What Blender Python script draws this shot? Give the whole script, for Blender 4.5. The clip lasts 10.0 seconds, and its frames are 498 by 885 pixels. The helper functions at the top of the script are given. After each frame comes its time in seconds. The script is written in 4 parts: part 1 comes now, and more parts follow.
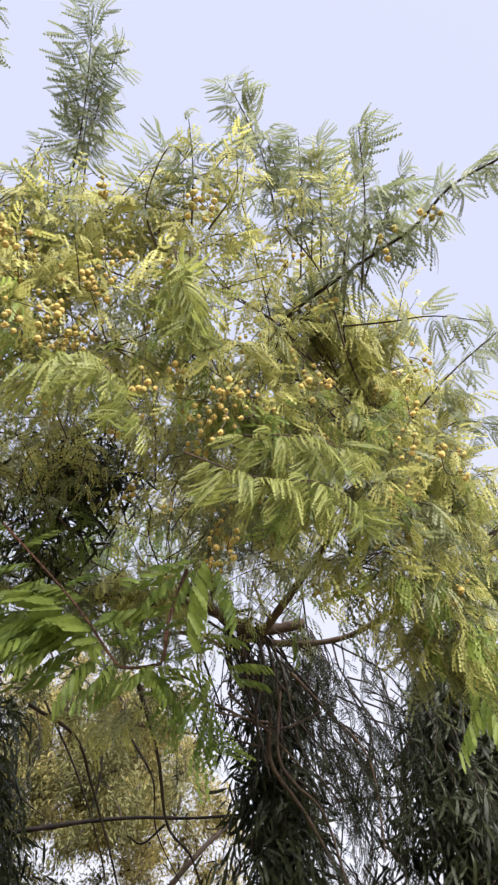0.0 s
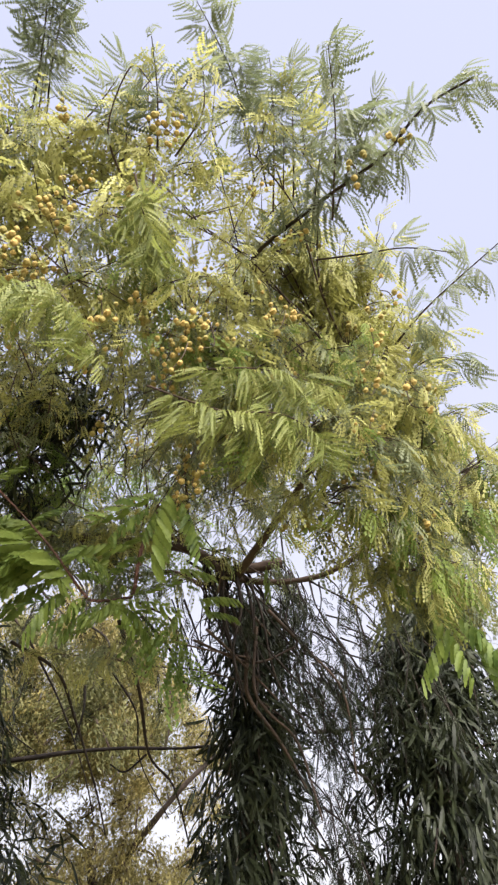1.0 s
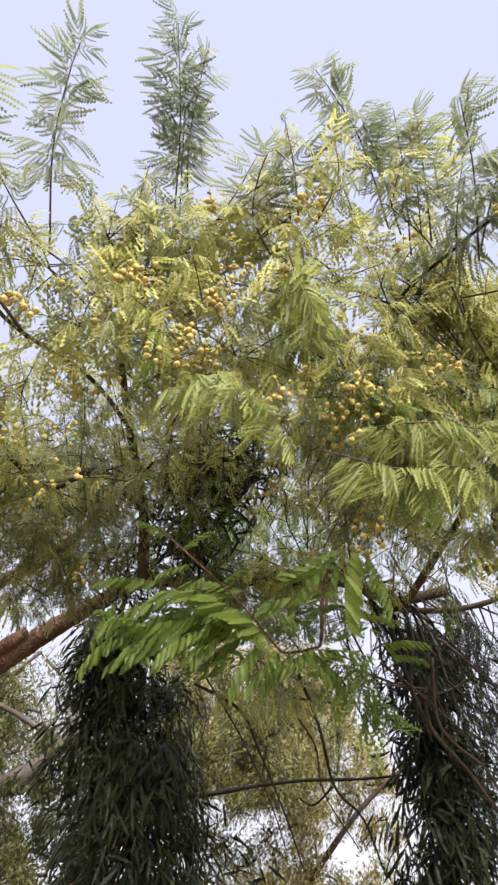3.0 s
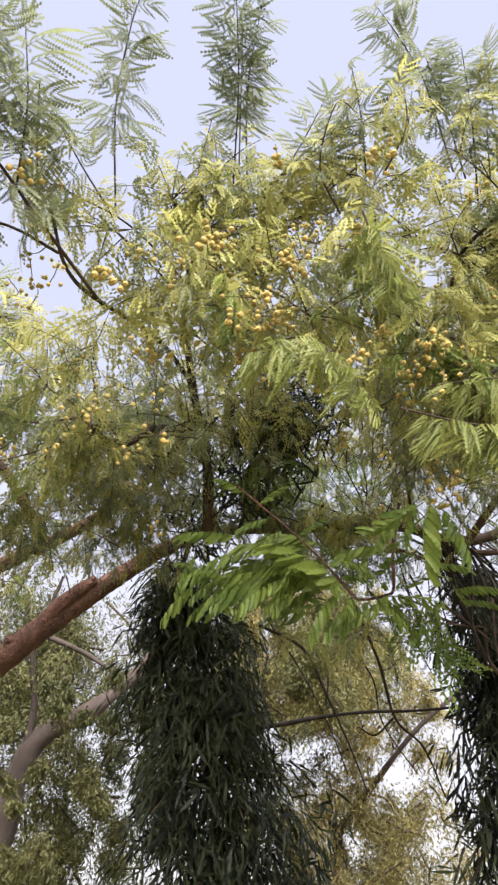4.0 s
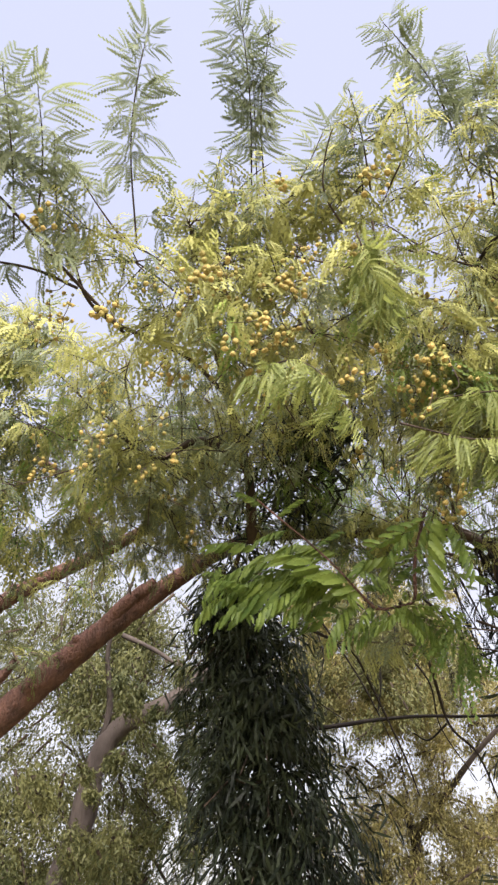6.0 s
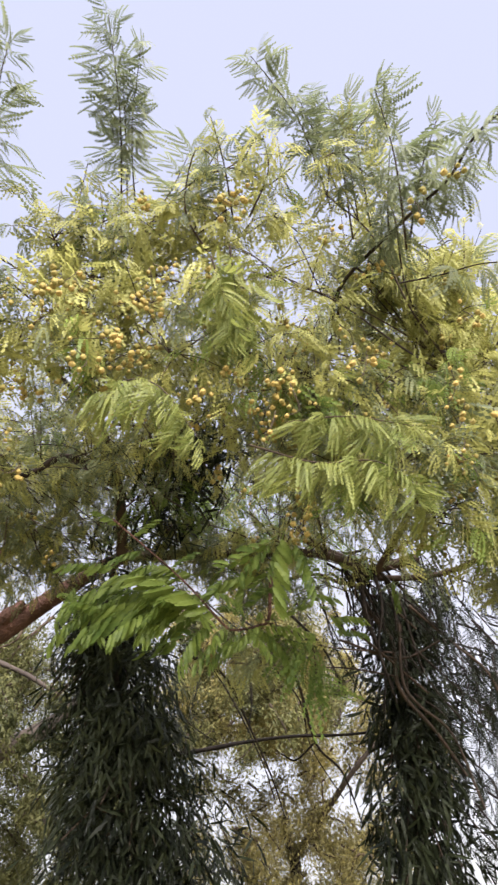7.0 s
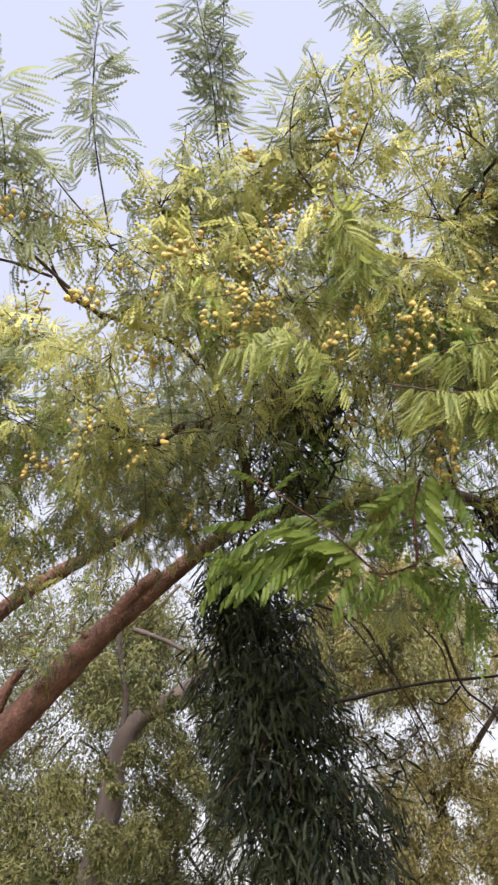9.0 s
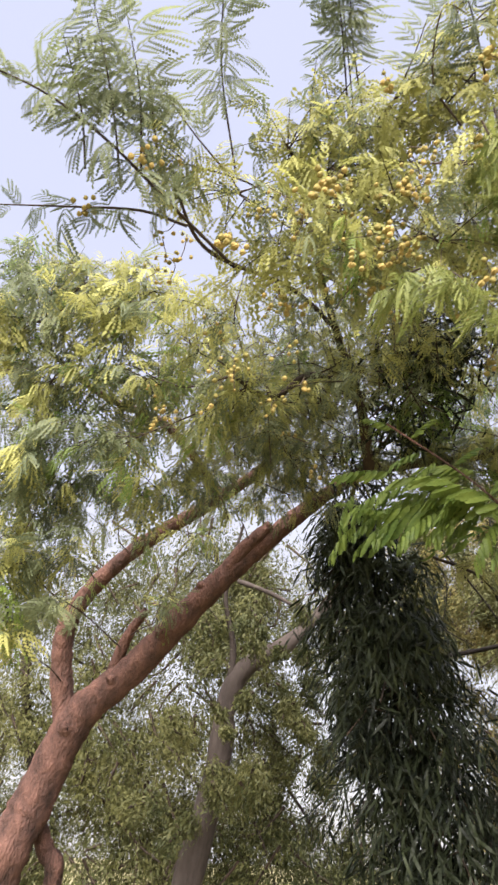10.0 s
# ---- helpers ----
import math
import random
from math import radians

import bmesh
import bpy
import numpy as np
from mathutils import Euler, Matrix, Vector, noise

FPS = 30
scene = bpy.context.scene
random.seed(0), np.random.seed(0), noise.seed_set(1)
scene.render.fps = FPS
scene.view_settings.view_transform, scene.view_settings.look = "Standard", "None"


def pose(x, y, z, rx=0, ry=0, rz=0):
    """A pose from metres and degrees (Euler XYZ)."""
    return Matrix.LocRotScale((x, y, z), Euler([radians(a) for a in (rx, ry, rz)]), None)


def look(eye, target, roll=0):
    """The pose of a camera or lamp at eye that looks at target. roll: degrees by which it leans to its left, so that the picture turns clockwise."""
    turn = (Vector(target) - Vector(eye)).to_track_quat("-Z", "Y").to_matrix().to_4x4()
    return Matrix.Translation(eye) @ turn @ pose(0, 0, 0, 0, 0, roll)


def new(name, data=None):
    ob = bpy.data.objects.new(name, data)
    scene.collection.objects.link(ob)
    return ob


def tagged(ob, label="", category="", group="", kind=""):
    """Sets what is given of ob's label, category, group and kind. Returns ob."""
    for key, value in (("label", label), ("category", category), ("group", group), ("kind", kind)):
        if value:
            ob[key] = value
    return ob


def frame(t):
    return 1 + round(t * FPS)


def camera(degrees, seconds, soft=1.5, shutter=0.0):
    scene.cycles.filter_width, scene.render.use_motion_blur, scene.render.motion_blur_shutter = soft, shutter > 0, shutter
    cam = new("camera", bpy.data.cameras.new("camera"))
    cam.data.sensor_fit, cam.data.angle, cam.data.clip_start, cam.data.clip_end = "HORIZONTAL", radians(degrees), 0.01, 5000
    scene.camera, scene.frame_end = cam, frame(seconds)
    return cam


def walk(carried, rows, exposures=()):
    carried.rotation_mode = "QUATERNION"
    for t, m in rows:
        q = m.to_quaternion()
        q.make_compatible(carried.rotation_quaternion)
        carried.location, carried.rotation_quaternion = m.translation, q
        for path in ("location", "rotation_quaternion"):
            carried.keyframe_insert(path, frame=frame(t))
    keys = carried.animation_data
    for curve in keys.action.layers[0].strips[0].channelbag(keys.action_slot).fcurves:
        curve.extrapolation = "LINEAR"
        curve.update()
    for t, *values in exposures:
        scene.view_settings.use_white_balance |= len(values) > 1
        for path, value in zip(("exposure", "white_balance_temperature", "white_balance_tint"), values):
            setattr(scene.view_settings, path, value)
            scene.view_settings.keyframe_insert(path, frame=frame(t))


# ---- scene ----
cam = camera(41.0, 10.0, soft=2.4, shutter=0.2)
PATH = [
    (0.0, pose(-0.003, 0.150, 1.585, 135.52, 2.73, -17.36)),
    (0.5, pose(0.035, 0.150, 1.573, 133.90, 3.91, -18.29)),
    (1.0, pose(0.075, 0.163, 1.560, 131.21, 3.15, -17.67)),
    (1.5, pose(0.095, 0.155, 1.564, 132.22, 2.77, -15.17)),
    (2.0, pose(0.085, 0.130, 1.576, 133.47, 1.48, -13.05)),
    (2.5, pose(0.027, 0.103, 1.592, 134.09, 0.02, -8.76)),
    (2.7, pose(-0.017, 0.084, 1.600, 133.95, 0.53, -7.37)),
    (3.8, pose(-0.220, -0.005, 1.610, 127.65, 1.31, -3.69)),
    (4.0, pose(-0.220, -0.010, 1.617, 127.43, 0.69, -2.72)),
    (4.5, pose(-0.202, -0.023, 1.625, 125.92, -2.04, 2.09)),
    (5.0, pose(-0.164, -0.053, 1.628, 124.69, -2.45, 6.13)),
    (5.2, pose(-0.145, -0.079, 1.629, 125.71, -2.54, 5.74)),
    (6.3, pose(0.062, -0.107, 1.621, 127.11, -2.83, 3.39)),
    (6.5, pose(0.089, -0.108, 1.621, 127.49, -1.86, 1.81)),
    (7.0, pose(0.154, -0.100, 1.627, 128.73, 0.93, -2.83)),
    (7.5, pose(0.198, -0.086, 1.616, 127.83, 2.60, -6.44)),
    (8.0, pose(0.211, -0.075, 1.599, 127.44, 2.76, -4.35)),
    (8.5, pose(0.133, -0.073, 1.593, 126.83, 0.97, 2.15)),
    (9.0, pose(0.021, -0.070, 1.597, 125.93, 1.26, 7.04)),
    (9.5, pose(-0.064, -0.066, 1.602, 124.83, 0.05, 9.92)),
    (10.0, pose(-0.149, -0.067, 1.582, 122.36, -1.92, 13.13)),
]
walk(cam, PATH)

# ---------------------------------------------------------------- light
SUN_TURN, SUN_HEIGHT = 174.0, 37.0          # compass turn from +y to the right, height, degrees
world = bpy.data.worlds.new("sky")
scene.world = world
world.use_nodes = True
nt = world.node_tree
nt.nodes.clear()
w_out = nt.nodes.new("ShaderNodeOutputWorld")
w_bg = nt.nodes.new("ShaderNodeBackground")
w_sky = nt.nodes.new("ShaderNodeTexSky")
w_sky.sky_type, w_sky.sun_disc = "NISHITA", False
w_sky.sun_elevation, w_sky.sun_rotation = radians(SUN_HEIGHT), radians(SUN_TURN)
w_sky.air_density, w_sky.dust_density, w_sky.ozone_density = 1.0, 3.0, 1.0
w_mix = nt.nodes.new("ShaderNodeMix")
w_mix.data_type = "RGBA"
w_mix.inputs["Factor"].default_value = 0.80      # thin white haze over the blue
w_co = nt.nodes.new("ShaderNodeTexCoord")
w_sep = nt.nodes.new("ShaderNodeSeparateXYZ")
w_ramp = nt.nodes.new("ShaderNodeValToRGB")          # white near the ground, pale lavender above
w_ramp.color_ramp.elements[0].position, w_ramp.color_ramp.elements[0].color = 0.05, (0.80, 0.77, 0.80, 1)
w_ramp.color_ramp.elements[1].position, w_ramp.color_ramp.elements[1].color = 0.75, (0.58, 0.60, 0.765, 1)
w_ten = nt.nodes.new("ShaderNodeVectorMath")
w_ten.operation = "SCALE"
w_ten.inputs["Scale"].default_value = 8.4
nt.links.new(w_co.outputs["Generated"], w_sep.inputs[0])
nt.links.new(w_sep.outputs["Z"], w_ramp.inputs[0])
nt.links.new(w_ramp.outputs[0], w_ten.inputs[0])
nt.links.new(w_ten.outputs[0], w_mix.inputs["B"])
w_bg.inputs["Strength"].default_value = 0.0418
nt.links.new(w_sky.outputs[0], w_mix.inputs["A"])
nt.links.new(w_mix.outputs["Result"], w_bg.inputs["Color"])
nt.links.new(w_bg.outputs[0], w_out.inputs[0])

sun = new("sun", bpy.data.lights.new("sun", "SUN"))
sun.data.energy, sun.data.angle, sun.data.color = 5.0, radians(70), (1.0, 0.94, 0.87)
scene.view_settings.exposure = 2.13
st, sh = radians(SUN_TURN), radians(SUN_HEIGHT)
sun.matrix_world = look((10 * math.sin(st) * math.cos(sh), 10 * math.cos(st) * math.cos(sh), 10 * math.sin(sh)), (0, 0, 0))


# ---------------------------------------------------------------- materials
def material(name, low, high, rough=0.6, scale=8.0, per_object=0.5, per_island=0.0, leaf=0.0, bump=0.0, spec=0.3, stretch=(1, 1, 1)):
    """A surface whose colour runs from low to high by noise, by object and by island; leaf: share of light let through."""
    m = bpy.data.materials.new(name)
    m.use_nodes = True
    t = m.node_tree
    t.nodes.clear()
    out = t.nodes.new("ShaderNodeOutputMaterial")
    bsdf = t.nodes.new("ShaderNodeBsdfPrincipled")
    bsdf.inputs["Roughness"].default_value = rough
    bsdf.inputs["Specular IOR Level"].default_value = spec
    co = t.nodes.new("ShaderNodeTexCoord")
    mp = t.nodes.new("ShaderNodeMapping")
    mp.inputs["Scale"].default_value = stretch
    no = t.nodes.new("ShaderNodeTexNoise")
    no.inputs["Scale"].default_value, no.inputs["Detail"].default_value = scale, 6
    t.links.new(co.outputs["Object"], mp.inputs[0])
    t.links.new(mp.outputs[0], no.inputs["Vector"])
    no2 = t.nodes.new("ShaderNodeTexNoise")
    no2.inputs["Scale"].default_value, no2.inputs["Detail"].default_value = scale * 7, 3
    t.links.new(mp.outputs[0], no2.inputs["Vector"])

    def mathn(op, a, b):
        n = t.nodes.new("ShaderNodeMath")
        n.operation = op
        for s, v in ((0, a), (1, b)):
            if isinstance(v, (int, float)):
                n.inputs[s].default_value = v
            else:
                t.links.new(v, n.inputs[s])
        return n.outputs[0]
    fac = mathn("ADD", mathn("MULTIPLY", mathn("SUBTRACT", no.outputs["Fac"], 0.5), 1.6),
                mathn("MULTIPLY", mathn("SUBTRACT", no2.outputs["Fac"], 0.5), 0.7))
    ob = t.nodes.new("ShaderNodeObjectInfo")
    ge = t.nodes.new("ShaderNodeNewGeometry")
    fac = mathn("ADD", fac, mathn("MULTIPLY", mathn("SUBTRACT", ob.outputs["Random"], 0.5), per_object))
    fac = mathn("ADD", fac, mathn("MULTIPLY", mathn("SUBTRACT", ge.outputs["Random Per Island"], 0.5), per_island))
    fac = mathn("ADD", fac, 0.5)
    ramp = t.nodes.new("ShaderNodeValToRGB")
    ramp.color_ramp.elements[0].color, ramp.color_ramp.elements[1].color = (*low, 1), (*high, 1)
    t.links.new(fac, ramp.inputs[0])
    t.links.new(ramp.outputs[0], bsdf.inputs["Base Color"])
    if bump:
        bu = t.nodes.new("ShaderNodeBump")
        bu.inputs["Strength"].default_value, bu.inputs["Distance"].default_value = 0.9, bump
        t.links.new(mathn("ADD", no.outputs["Fac"], mathn("MULTIPLY", no2.outputs["Fac"], 0.5)), bu.inputs["Height"])
        t.links.new(bu.outputs[0], bsdf.inputs["Normal"])
    if leaf:
        tr = t.nodes.new("ShaderNodeBsdfTranslucent")
        t.links.new(ramp.outputs[0], tr.inputs["Color"])
        mx = t.nodes.new("ShaderNodeMixShader")
        mx.inputs[0].default_value = leaf
        t.links.new(bsdf.outputs[0], mx.inputs[1])
        t.links.new(tr.outputs[0], mx.inputs[2])
        t.links.new(mx.outputs[0], out.inputs[0])
    else:
        t.links.new(bsdf.outputs[0], out.inputs[0])
    return m


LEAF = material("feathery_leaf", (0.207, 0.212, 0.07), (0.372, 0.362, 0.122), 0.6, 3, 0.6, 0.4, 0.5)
FROND = material("frond_and_shaded_leaf", (0.07, 0.115, 0.028), (0.215, 0.275, 0.065), 0.45, 6, 0.5, 0.4, 0.6)
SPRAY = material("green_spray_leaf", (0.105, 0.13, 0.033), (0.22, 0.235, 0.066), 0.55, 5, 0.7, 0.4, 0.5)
# leaf of the shoots; also carries the inner crown's shade in its colour
SHOOT = material("shoot_and_shaded_leaf", (0.086, 0.104, 0.056), (0.195, 0.215, 0.11), 0.55, 5, 0.7, 0.4, 0.5)
FLOWER = material("yellow_flower", (0.15, 0.135, 0.04), (0.35, 0.25, 0.085), 0.85, 40, 0.9, 0, 0.15)
BARK = material("reddish_bark", (0.022, 0.015, 0.014), (0.155, 0.08, 0.064), 0.9, 14, 0.2, 0, 0, 0.04, 0.15, (1, 1, 0.45))
TWIG = material("thin_bark", (0.018, 0.013, 0.012), (0.072, 0.049, 0.038), 0.85, 12, 0.5, 0, 0, 0.003, 0.2)
# thin_bark again, darkened: backlit shade of hanging twigs put into the colour
DARKTWIG = material("shaded_hanging_twig", (0.006, 0.0045, 0.0045), (0.026, 0.019, 0.017), 0.85, 12, 0.5, 0, 0, 0.002, 0.2)
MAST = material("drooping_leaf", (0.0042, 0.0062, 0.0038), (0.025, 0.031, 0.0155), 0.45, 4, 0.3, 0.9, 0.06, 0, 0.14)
GREYBARK = material("grey_bark", (0.022, 0.017, 0.016), (0.07, 0.055, 0.05), 0.9, 6, 0.3, 0, 0, 0.015, 0.2, (1, 1, 0.3))
FARLEAF = material("small_leaf", (0.034, 0.041, 0.014), (0.112, 0.108, 0.037), 0.6, 1.5, 0.5, 0.6, 0.3)
PALE = material("pale_leaf", (0.18, 0.185, 0.05), (0.345, 0.33, 0.095), 0.55, 3, 0.6, 0.5, 0.45)
GOLDLEAF = material("golden_leaf", (0.11, 0.098, 0.036), (0.25, 0.21, 0.075), 0.6, 2, 0.5, 0.6, 0.35)
GROUND = material("dry_grass_ground", (0.10, 0.10, 0.04), (0.24, 0.20, 0.11), 0.95, 0.8, 0, 0, 0, 0.03)


# ---------------------------------------------------------------- mesh tools
def mesh(name, verts, tris, mat, smooth=False):
    verts, tris = np.asarray(verts, np.float32).reshape(-1, 3), np.asarray(tris, np.int32).reshape(-1, 3)
    me = bpy.data.meshes.new(name)
    me.vertices.add(len(verts))
    me.vertices.foreach_set("co", verts.ravel())
    me.loops.add(tris.size)
    me.loops.foreach_set("vertex_index", tris.ravel())
    me.polygons.add(len(tris))
    me.polygons.foreach_set("loop_start", np.arange(0, tris.size, 3, dtype=np.int32))
    if smooth:
        me.polygons.foreach_set("use_smooth", np.ones(len(tris), bool))
    me.update(calc_edges=True)
    me.materials.append(mat)
    return me


def part(name, me, parent, label="", at=None):
    ob = new(name, me)
    ob.parent = parent
    if at is not None:
        ob.matrix_basis = at
    return tagged(ob, label) if label else ob


def thing(name, label, category, group="", kind="", at=(0, 0, 0)):
    ob = new(name)
    ob.location = at
    ob.empty_display_size = 0.2
    return tagged(ob, label, category, group, kind)


def join(bits):
    """Bits of (verts, tris) as one pair of arrays."""
    vs, fs, n = [], [], 0
    for v, f in bits:
        vs.append(v)
        fs.append(f + n)
        n += len(v)
    return np.concatenate(vs), np.concatenate(fs)


def spline(points, n):
    """A smooth line through the points (Catmull-Rom), n steps a span."""
    p = np.array(points, float)
    p = np.vstack([2 * p[0] - p[1], p, 2 * p[-1] - p[-2]])
    out = []
    for i in range(1, len(p) - 2):
        a, b, c, d = p[i - 1:i + 3]
        for k in range(n):
            t = k / n
            out.append(0.5 * (2 * b + (c - a) * t + (2 * a - 5 * b + 4 * c - d) * t * t + (3 * b - a - 3 * c + d) * t ** 3))
    return np.array(out + [p[-2]])


def unit(v):
    return v / np.maximum(np.linalg.norm(v, axis=-1, keepdims=True), 1e-9)


def tube(line, r0, r1, sides=6, rough=0.0, rng=None):
    """A tapering, slightly uneven tube along a line, as (verts, tris)."""
    line = np.asarray(line, float)
    n = len(line)
    tan = unit(np.gradient(line, axis=0))
    a = np.zeros_like(line)
    a[0] = unit(np.cross(tan[0], (0.9, 0.3, 0.1) if abs(tan[0][2]) > 0.7 else (0.1, 0.2, 0.97)))
    for i in range(1, n):
        a[i] = unit(a[i - 1] - tan[i] * np.dot(a[i - 1], tan[i]))
    b = np.cross(tan, a)
    r = np.linspace(r0, r1, n)
    ang = np.arange(sides) * 2 * np.pi / sides
    rr = r[:, None] * np.ones(sides)
    if rough:
        rr = rr * (1 + rough * rng.standard_normal((n, sides)))
        lump = np.convolve(rng.standard_normal(n + 6), np.ones(3) / 3, "same")[3:-3]
        rr = rr * (1 + 2.2 * rough * lump)[:, None]
    v = line[:, None] + rr[..., None] * (np.cos(ang)[None, :, None] * a[:, None] + np.sin(ang)[None, :, None] * b[:, None])
    i, j = np.meshgrid(np.arange(n - 1), np.arange(sides), indexing="ij")
    k = (j + 1) % sides
    q0, q1, q2, q3 = i * sides + j, i * sides + k, (i + 1) * sides + k, (i + 1) * sides + j
    f = np.concatenate([np.stack([q0, q1, q2], -1).reshape(-1, 3), np.stack([q0, q2, q3], -1).reshape(-1, 3)])
    return v.reshape(-1, 3), f


def frames(d, up, rng, tilt=0.5):
    """Turning matrices whose x runs along d and whose z leans towards up."""
    d = unit(np.asarray(d, float))
    u = np.asarray(up, float) + tilt * rng.standard_normal(d.shape)
    y = unit(np.cross(u, d))
    z = np.cross(d, y)
    return np.stack([d, y, z], -1)


def scatter(templates, place, turn, size, rng):
    """Copies of (verts, tris) templates as one pair of arrays."""
    bits = []
    pick = rng.integers(len(templates), size=len(place))
    for k, (v, f) in enumerate(templates):
        w = np.nonzero(pick == k)[0]
        if len(w) == 0:
            continue
        q = np.einsum("nij,vj->nvi", turn[w] * size[w][:, None, None], v) + place[w][:, None]
        bits.append((q.reshape(-1, 3), (f[None] + (np.arange(len(w)) * len(v))[:, None, None]).reshape(-1, 3)))
    return join(bits)


# ---------------------------------------------------------------- leaves
def pinna(n, width):
    """A pinna along x, one unit long: n pairs of pointed leaflets that stand out from its rib."""
    v, f = [], []
    for i in range(n):
        x = i / n
        w = width * min(1.0, 0.55 + 1.6 * x) * min(1.0, 0.4 + 2.4 * (1 - x))
        for s in (-1, 1):
            k = len(v)
            v += [(x, 0, 0), (x + 0.72 / n, s * w, 0.2 * w), (x + 1.02 / n, 0, 0)]
            f += [(k, k + 1, k + 2)]
    return np.array(v, float), np.array(f)


def blade(n, width, tooth=0.10):
    """One oblong pinna along x, one unit long, folded a little at its midrib, with a toothed edge."""
    s = np.linspace(0, 1, n + 1)
    w = width * np.minimum(1, np.minimum(0.30 + 4 * s, 0.40 + 3.5 * (1 - s)))
    w = w * (1 + tooth * np.where(np.arange(n + 1) % 2 == 0, 1, -1))
    v = np.concatenate([np.stack([s, w, 0.25 * w], -1), np.stack([s, 0 * s, 0 * s], -1), np.stack([s, -w, 0.25 * w], -1)])
    f = []
    for i in range(n):
        for a, c in ((0, n + 1), (n + 1, 2 * n + 2)):
            f += [(a + i, c + i, c + i + 1), (a + i, c + i + 1, a + i + 1)]
    return v, np.array(f)


def feather_leaf(rng, pairs, shape, reach, droop=0.25, curl=0.25, fold=0.0, stalk=0.012, wide=48, sweep=32):
    """A leaf one unit long along x: a stalk and pairs of pinnae of the given shape."""
    pv, pf = shape
    bits = []
    for k in range(pairs):
        x = 0.14 + 0.84 * k / (pairs - 1)
        long = reach * (0.65 + 0.5 * math.sin(math.pi * min(1, 0.15 + 0.8 * k / pairs))) * rng.uniform(0.8, 1.12)
        for s in (-1, 1):
            a = s * radians(rng.uniform(wide, wide + 26) - sweep * k / pairs)
            roll = rng.uniform(-0.6, 0.6)
            v = pv * long
            y, z = v[:, 1] * math.cos(roll) - v[:, 2] * math.sin(roll), v[:, 1] * math.sin(roll) + v[:, 2] * math.cos(roll)
            q = v[:, 0] / long
            z = z - curl * long * q ** 2 * rng.uniform(0.4, 1.5)
            bend = a * (1 - 0.25 * q)
            px, py = v[:, 0] * np.cos(bend) - y * np.sin(bend), v[:, 0] * np.sin(bend) + y * np.cos(bend)
            lean = fold * rng.uniform(0.6, 1.3)
            bits.append((np.stack([x + px, py * math.cos(lean) + s * z * math.sin(lean), z * math.cos(lean) - s * py * math.sin(lean)], -1), pf))
    s = np.linspace(0, 1, 3)
    bits.append(tube(np.stack([s, 0 * s, 0 * s], -1), stalk, stalk * 0.5, 3))
    v, f = join(bits)
    v[:, 2] -= droop * np.clip(v[:, 0], 0, 2) ** 2
    return v, f


rng = np.random.default_rng(7)
PLUME = [feather_leaf(rng, 5, pinna(11, 0.14), 0.64, 0.35, 0.75) for _ in range(10)]
LACE = [feather_leaf(rng, 5, pinna(6, 0.15), 0.50, 0.5, 0.6) for _ in range(10)]
FERN = [feather_leaf(rng, 5, pinna(7, 0.14), 0.55, 0.45, 0.7, 0.4) for _ in range(10)]
ARCH = [feather_leaf(rng, 6, pinna(12, 0.11), 0.60, 0.45, 0.6, 0.5) for _ in range(8)]
FINE = [feather_leaf(rng, 4, pinna(5, 0.17), 0.46, 0.45, 0.55, 0.4) for _ in range(10)]
BROAD = [feather_leaf(rng, 9, blade(10, 0.17, 0.18), 0.24, 0.35, 0.4, 0.95, wide=66, sweep=16) for _ in range(8)]


def bough(tree, points, leaves, size, gap, mat=LEAF, thick=0.006, start=0.12, spread=0.9, sag=0.25, label="", separate=False, seed=None, wood=TWIG):
    """A leafy twig, a part of the tree: its wood, and its leaves as a mesh (or each leaf a mesh) under it."""
    g = np.random.default_rng(seed if seed is not None else int(abs(points[0][0] * 7919 + points[-1][2] * 104729 + points[-1][0] * 1299709)) % 2 ** 31)
    line = spline(points, 5)
    seg = np.r_[0, np.cumsum(np.linalg.norm(np.diff(line, axis=0), axis=1))]
    twig = part("bough", mesh("bough", *tube(line, thick, thick * 0.35, 5), wood, True), tree, label)
    n = max(3, int(seg[-1] * (1 - start) / gap))
    s = np.linspace(start, 1, n) * seg[-1]
    p = np.stack([np.interp(s, seg, line[:, k]) for k in range(3)], -1)
    tan = unit(np.gradient(line, axis=0))
    t = unit(np.stack([np.interp(s, seg, tan[:, k]) for k in range(3)], -1))
    az = np.arange(n) * 2.4 + g.uniform(0, 6) + 0.4 * g.standard_normal(n)
    a = unit(np.cross(t, np.where(np.abs(t[:, 2:]) > 0.75, np.array([[0.9, 0.3, 0.1]]), np.array([[0.2, 0.1, 0.97]]))))
    b = np.cross(t, a)
    d = t * (0.45 + 0.6 * (s / seg[-1])[:, None] ** 3) + spread * (np.cos(az)[:, None] * a + np.sin(az)[:, None] * b)
    d = unit(d) + np.array([0, 0, -sag])
    turn = frames(d, np.array([0, 0, 1.0]) + 0.3 * t, g, 0.35)
    k = size * g.uniform(0.75, 1.15, n) * (0.75 + 0.35 * np.sin(np.pi * np.clip(s / seg[-1], 0, 1)))
    if separate:
        for i in range(n):
            m = Matrix.LocRotScale(Vector(p[i]), Matrix(turn[i].tolist()).to_quaternion(), Vector((k[i],) * 3))
            part("leaf", leaves[g.integers(len(leaves))], twig, at=m)
    else:
        part("leaves", mesh("leaves", *scatter(leaves, p, turn, k, g), mat), twig)
    return twig


